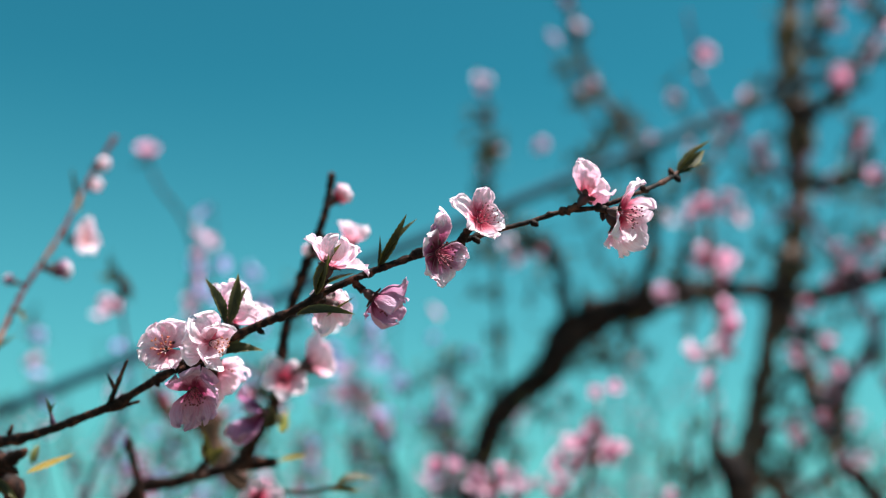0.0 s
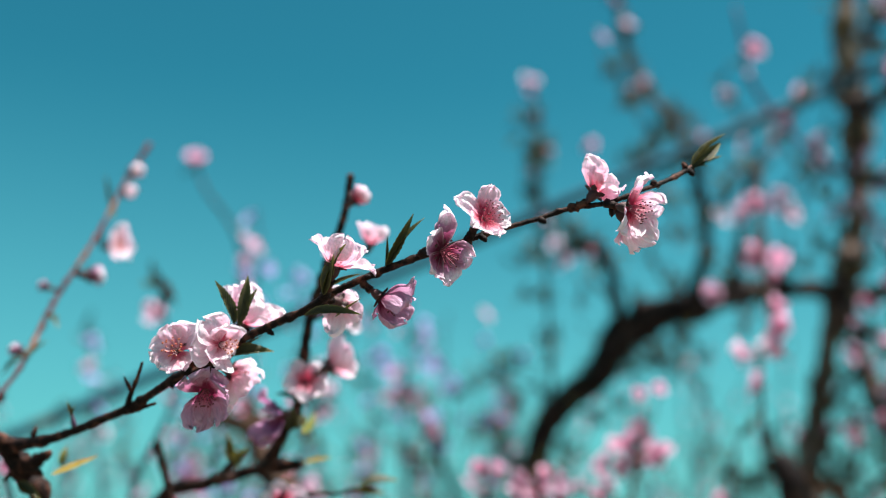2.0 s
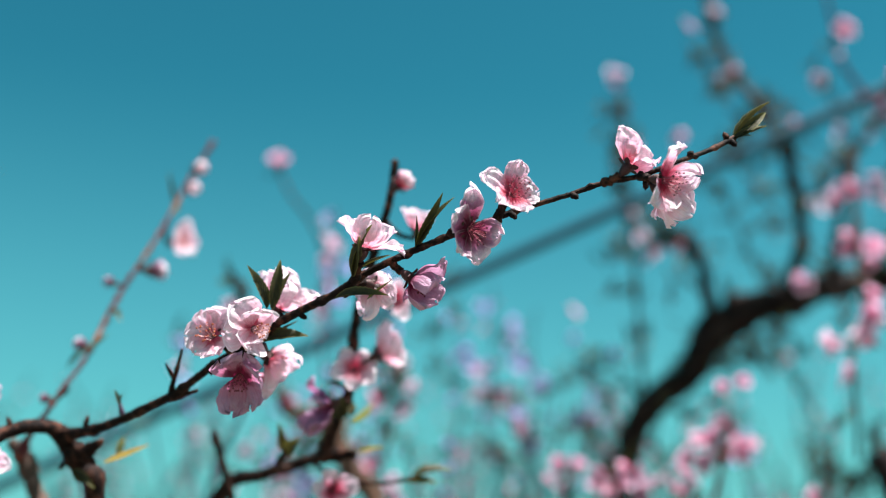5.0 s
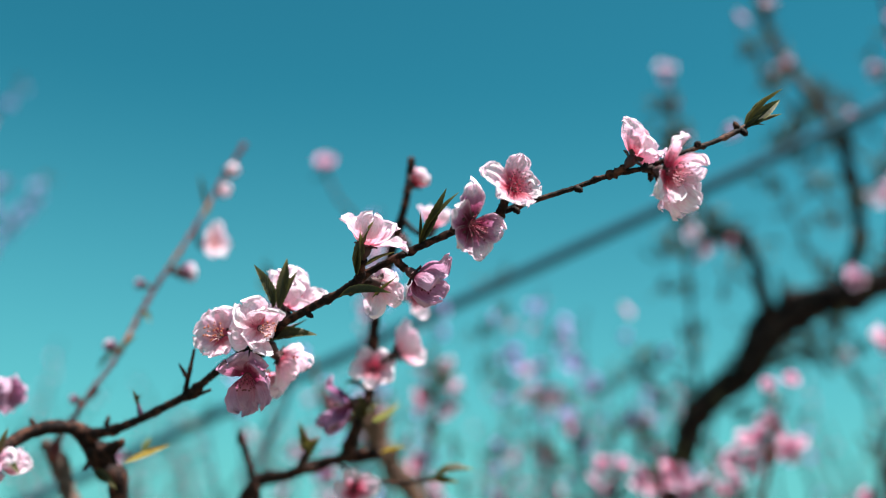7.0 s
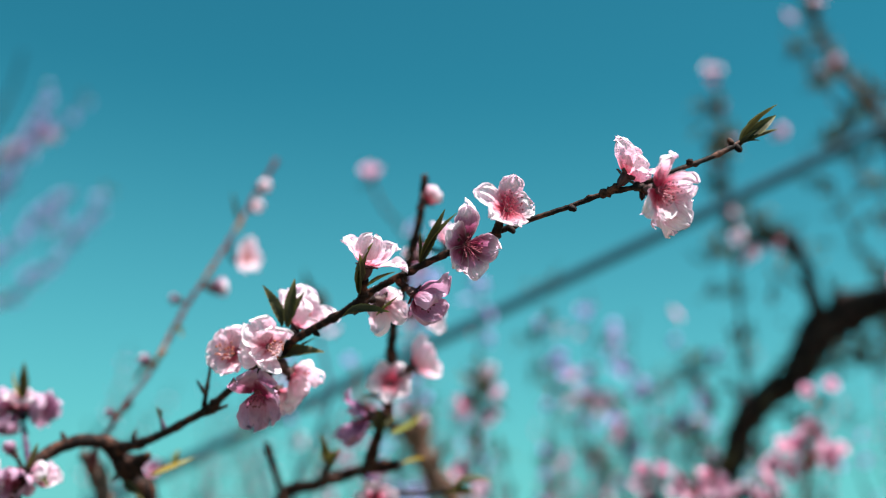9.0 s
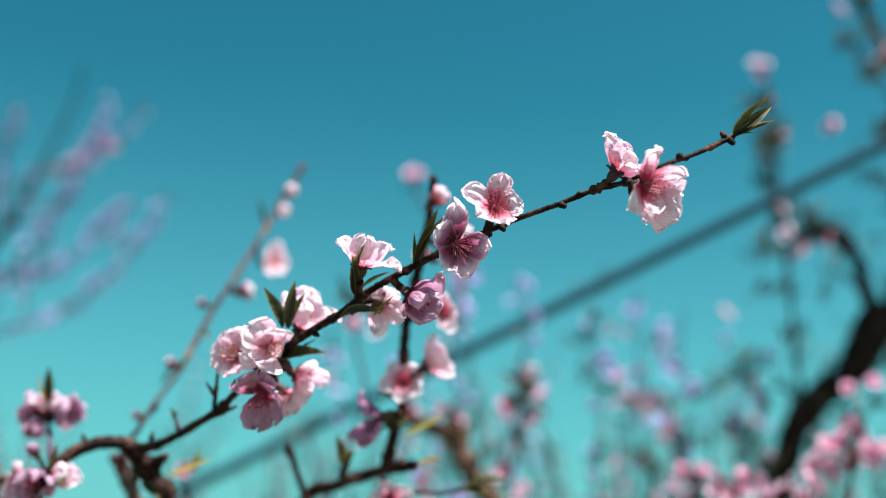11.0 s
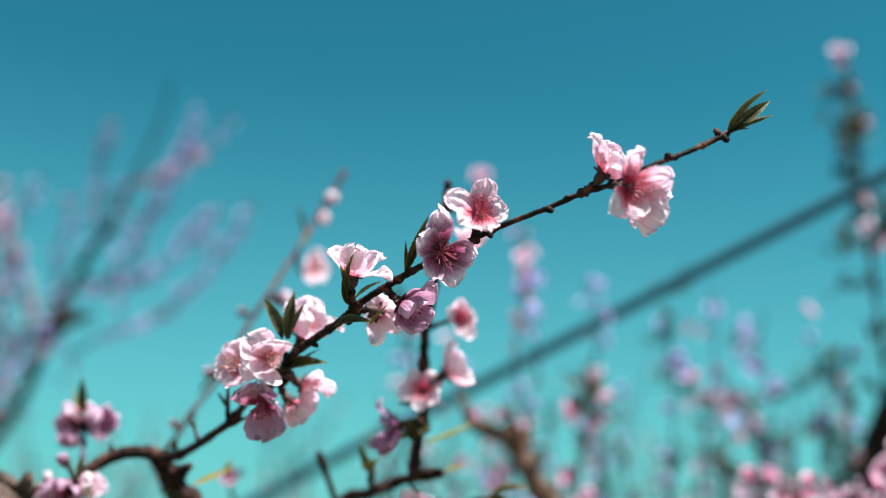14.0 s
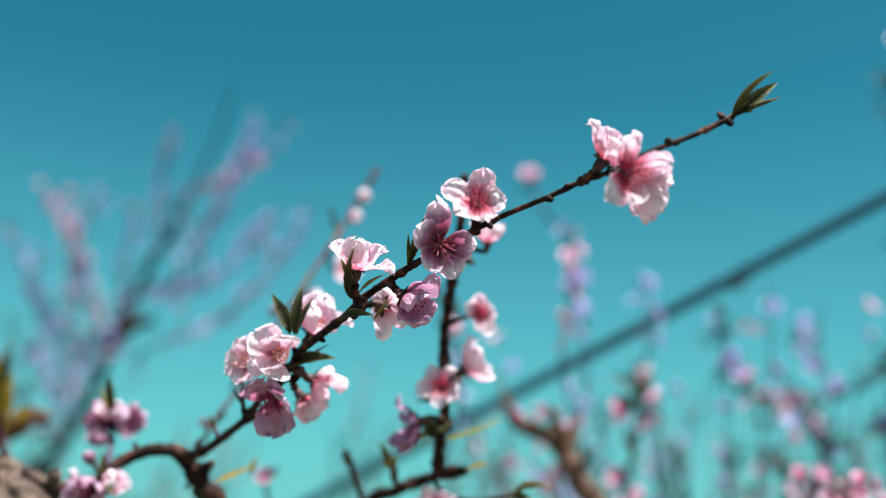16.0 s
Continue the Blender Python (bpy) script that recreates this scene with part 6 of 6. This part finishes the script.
# crowded twigs and blossoms round its fork
for i in range(36):
    rnd = random.Random(2000 + i)
    w = rnd.uniform(0, 1)
    p = Vector((-2.40, 2.36, 1.80)).lerp(Vector((-2.08, 2.40, 2.24)), w) + Vector((rnd.uniform(-0.02, 0.10), rnd.uniform(-0.1, 0.1), rnd.uniform(-0.10, 0.10)))
    flower(left, p, 0.0125, ("open", "half")[i % 2], 2040 + i, None, (HAZE_LILAC, HAZE_LILAC, FAR)[i % 3])
for i, p in enumerate(((-2.09, 2.42, 2.21), (-2.12, 2.42, 2.18), (-2.07, 2.43, 2.23), (-2.15, 2.41, 2.15), (-2.32, 2.31, 2.12), (-2.28, 2.35, 2.06), (-2.36, 2.32, 2.00), (-2.23, 2.40, 2.02), (-2.37, 2.26, 2.18), (-2.20, 2.39, 2.10), (-2.29, 2.41, 1.87), (-2.35, 2.39, 1.81))):
    tuft(left, p, 9, 2080 + i, 0.05)

# cut limb and yellow-leaved shoot at the edge
cut = thing("peach_tree", (-0.62, 1.02, 0.0), "peach tree with a broken grey-brown limb end", "tree", "peach trees")
stem(cut, "trunk", [(-0.62, 1.02, -0.05), (-0.61, 1.01, 0.6), (-0.55, 0.97, 1.2), (-0.475, 0.925, 1.50)], [0.05, 0.042, 0.032, 0.022], M_BARK, 14, 0.02, 0.15, 6, 429)
stem(cut, "stump", [(-0.480, 0.928, 1.46), (-0.459, 0.905, 1.576), (-0.447, 0.904, 1.600), (-0.439, 0.905, 1.611)], [0.023, 0.019, 0.0165, 0.013], M_CUT, 20, 0.003, 0.6, 90, 430, "broken weathered limb end", taper=False)
spur(cut, (-0.448, 0.901, 1.606), (-0.444, 0.885, 1.625), 0.0065, 431, M_CUT, "snag")
spur(cut, (-0.441, 0.906, 1.607), (-0.435, 0.893, 1.618), 0.0055, 438, M_CUT, "snag")
spur(cut, (-0.435, 0.909, 1.607), (-0.419, 0.901, 1.625), 0.007, 445, M_CUT, "snag")
spur(cut, (-0.431, 0.913, 1.606), (-0.415, 0.908, 1.614), 0.0055, 452, M_CUT, "snag")
spur(cut, (-0.455, 0.900, 1.598), (-0.454, 0.885, 1.608), 0.006, 459, M_CUT, "snag")
shoot(cut, [(-0.60, 1.01, 1.25), (-0.90, 1.25, 1.42), (-1.12, 1.40, 1.58), (-1.163, 1.4, 1.70), (-1.193, 1.4, 1.772), (-1.215, 1.4, 1.84)], 0.016, 0.004, 0, 0, 432, M_SHOOT)
stem(cut, "limb", [(-0.60, 1.01, 1.25), (-0.85, 1.10, 1.48), (-0.947, 1.182, 1.659), (-0.910, 1.191, 1.700), (-0.875, 1.205, 1.723), (-0.846, 1.222, 1.728)], [0.018, 0.015, 0.012, 0.012, 0.0125, 0.008], M_BROWN, 10, 0.008, 0.35, 30, 437, taper=False)
stem(cut, "twig", [(-0.478, 0.928, 1.46), (-0.505, 0.931, 1.593), (-0.507, 0.918, 1.628), (-0.510, 0.906, 1.655), (-0.506, 0.902, 1.676)], [0.006, 0.004, 0.0036, 0.003, 0.0018], M_MAUVE, 8, 0.004, 0.2, 40, 438, "thin reddish twig")
leaf(cut, (-0.815, 1.131, 1.694), (-0.774, 1.106, 1.769), 0.011, (0.5, -0.7, 0.2), 0.5, 0.06, 450, M_LEAF_YELLOW)
leaf(cut, (-0.818, 1.127, 1.700), (-0.787, 1.095, 1.778), 0.01, (0.5, -0.7, 0.2), 0.5, 0.06, 451, M_LEAF_LIGHT)
leaf(cut, (-0.810, 1.117, 1.741), (-0.771, 1.096, 1.807), 0.008, (0.5, -0.7, 0.2), 0.5, 0.06, 452)
leaf(cut, (-0.813, 1.113, 1.748), (-0.792, 1.080, 1.811), 0.01, (0.5, -0.7, 0.2), 0.5, 0.06, 453, M_LEAF_YELLOW)
leaf(cut, (-0.796, 1.138, 1.708), (-0.759, 1.130, 1.727), 0.01, (0.5, -0.7, 0.2), 0.5, 0.06, 454, M_LEAF_YELLOW)

# ---- watering pipe stretched between the trees ----
line_dir = Vector((-0.918, -0.017, -0.396))
line_mid = Vector((0.162, 2.1716, 2.2442))
pipe = thing("irrigation_pipe", line_mid, "black plastic irrigation pipe, tinted haze blue, slanting across the sky", "pipe")
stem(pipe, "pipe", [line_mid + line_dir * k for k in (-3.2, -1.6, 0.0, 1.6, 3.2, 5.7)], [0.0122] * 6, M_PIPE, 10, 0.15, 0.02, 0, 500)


# ---- next row of the orchard ----
row = thing("peach_tree", (0, 0, 0), "distant flowering peach tree in the next row", "tree", "peach trees")
stem(row, "trunk", [(0, 0, -0.05), (0.03, 0, 0.4), (-0.02, 0.02, 0.75), (0.0, 0.0, 0.95)], [0.08, 0.065, 0.055, 0.045], M_BARK, 10, 0.05, 0.15, 4, 600)
for i in range(9):
    rnd = random.Random(610 + i)
    a = i * 0.7 + rnd.uniform(-0.2, 0.2)
    r, h = rnd.uniform(0.55, 0.95), rnd.uniform(1.75, 2.35)
    pts = [(0, 0, 0.9), (r * 0.4 * math.cos(a), r * 0.4 * math.sin(a), 1.2), (r * 0.8 * math.cos(a), r * 0.8 * math.sin(a), 1.55), (r * math.cos(a + 0.2), r * math.sin(a + 0.2), h)]
    shoot(row, pts, 0.030, 0.006, 3, 1, 620 + i, M_BARK, "limb", first=0.35, size=0.018)
    for k in range(4):
        p = Vector(pts[1]).lerp(Vector(pts[3]), 0.3 + 0.2 * k)
        q = p + Vector((rnd.uniform(-0.3, 0.3), rnd.uniform(-0.3, 0.3), rnd.uniform(0.25, 0.55)))
        shoot(row, [p, p.lerp(q, 0.5) + Vector((0.03, 0, -0.02)), q], 0.009, 0.004, 2, 1, 640 + 5 * i + k, first=0.2, size=0.018)
row.location = (-2.9, 5.6, 0)
for i, (x, y, turn) in enumerate(((-5.2, 5.2, 40), (-1.2, 6.0, 120), (0.5, 5.7, 200), (2.2, 6.1, 290))):
    copy_thing(row, pose(x, y, 0, 0, 0, turn))
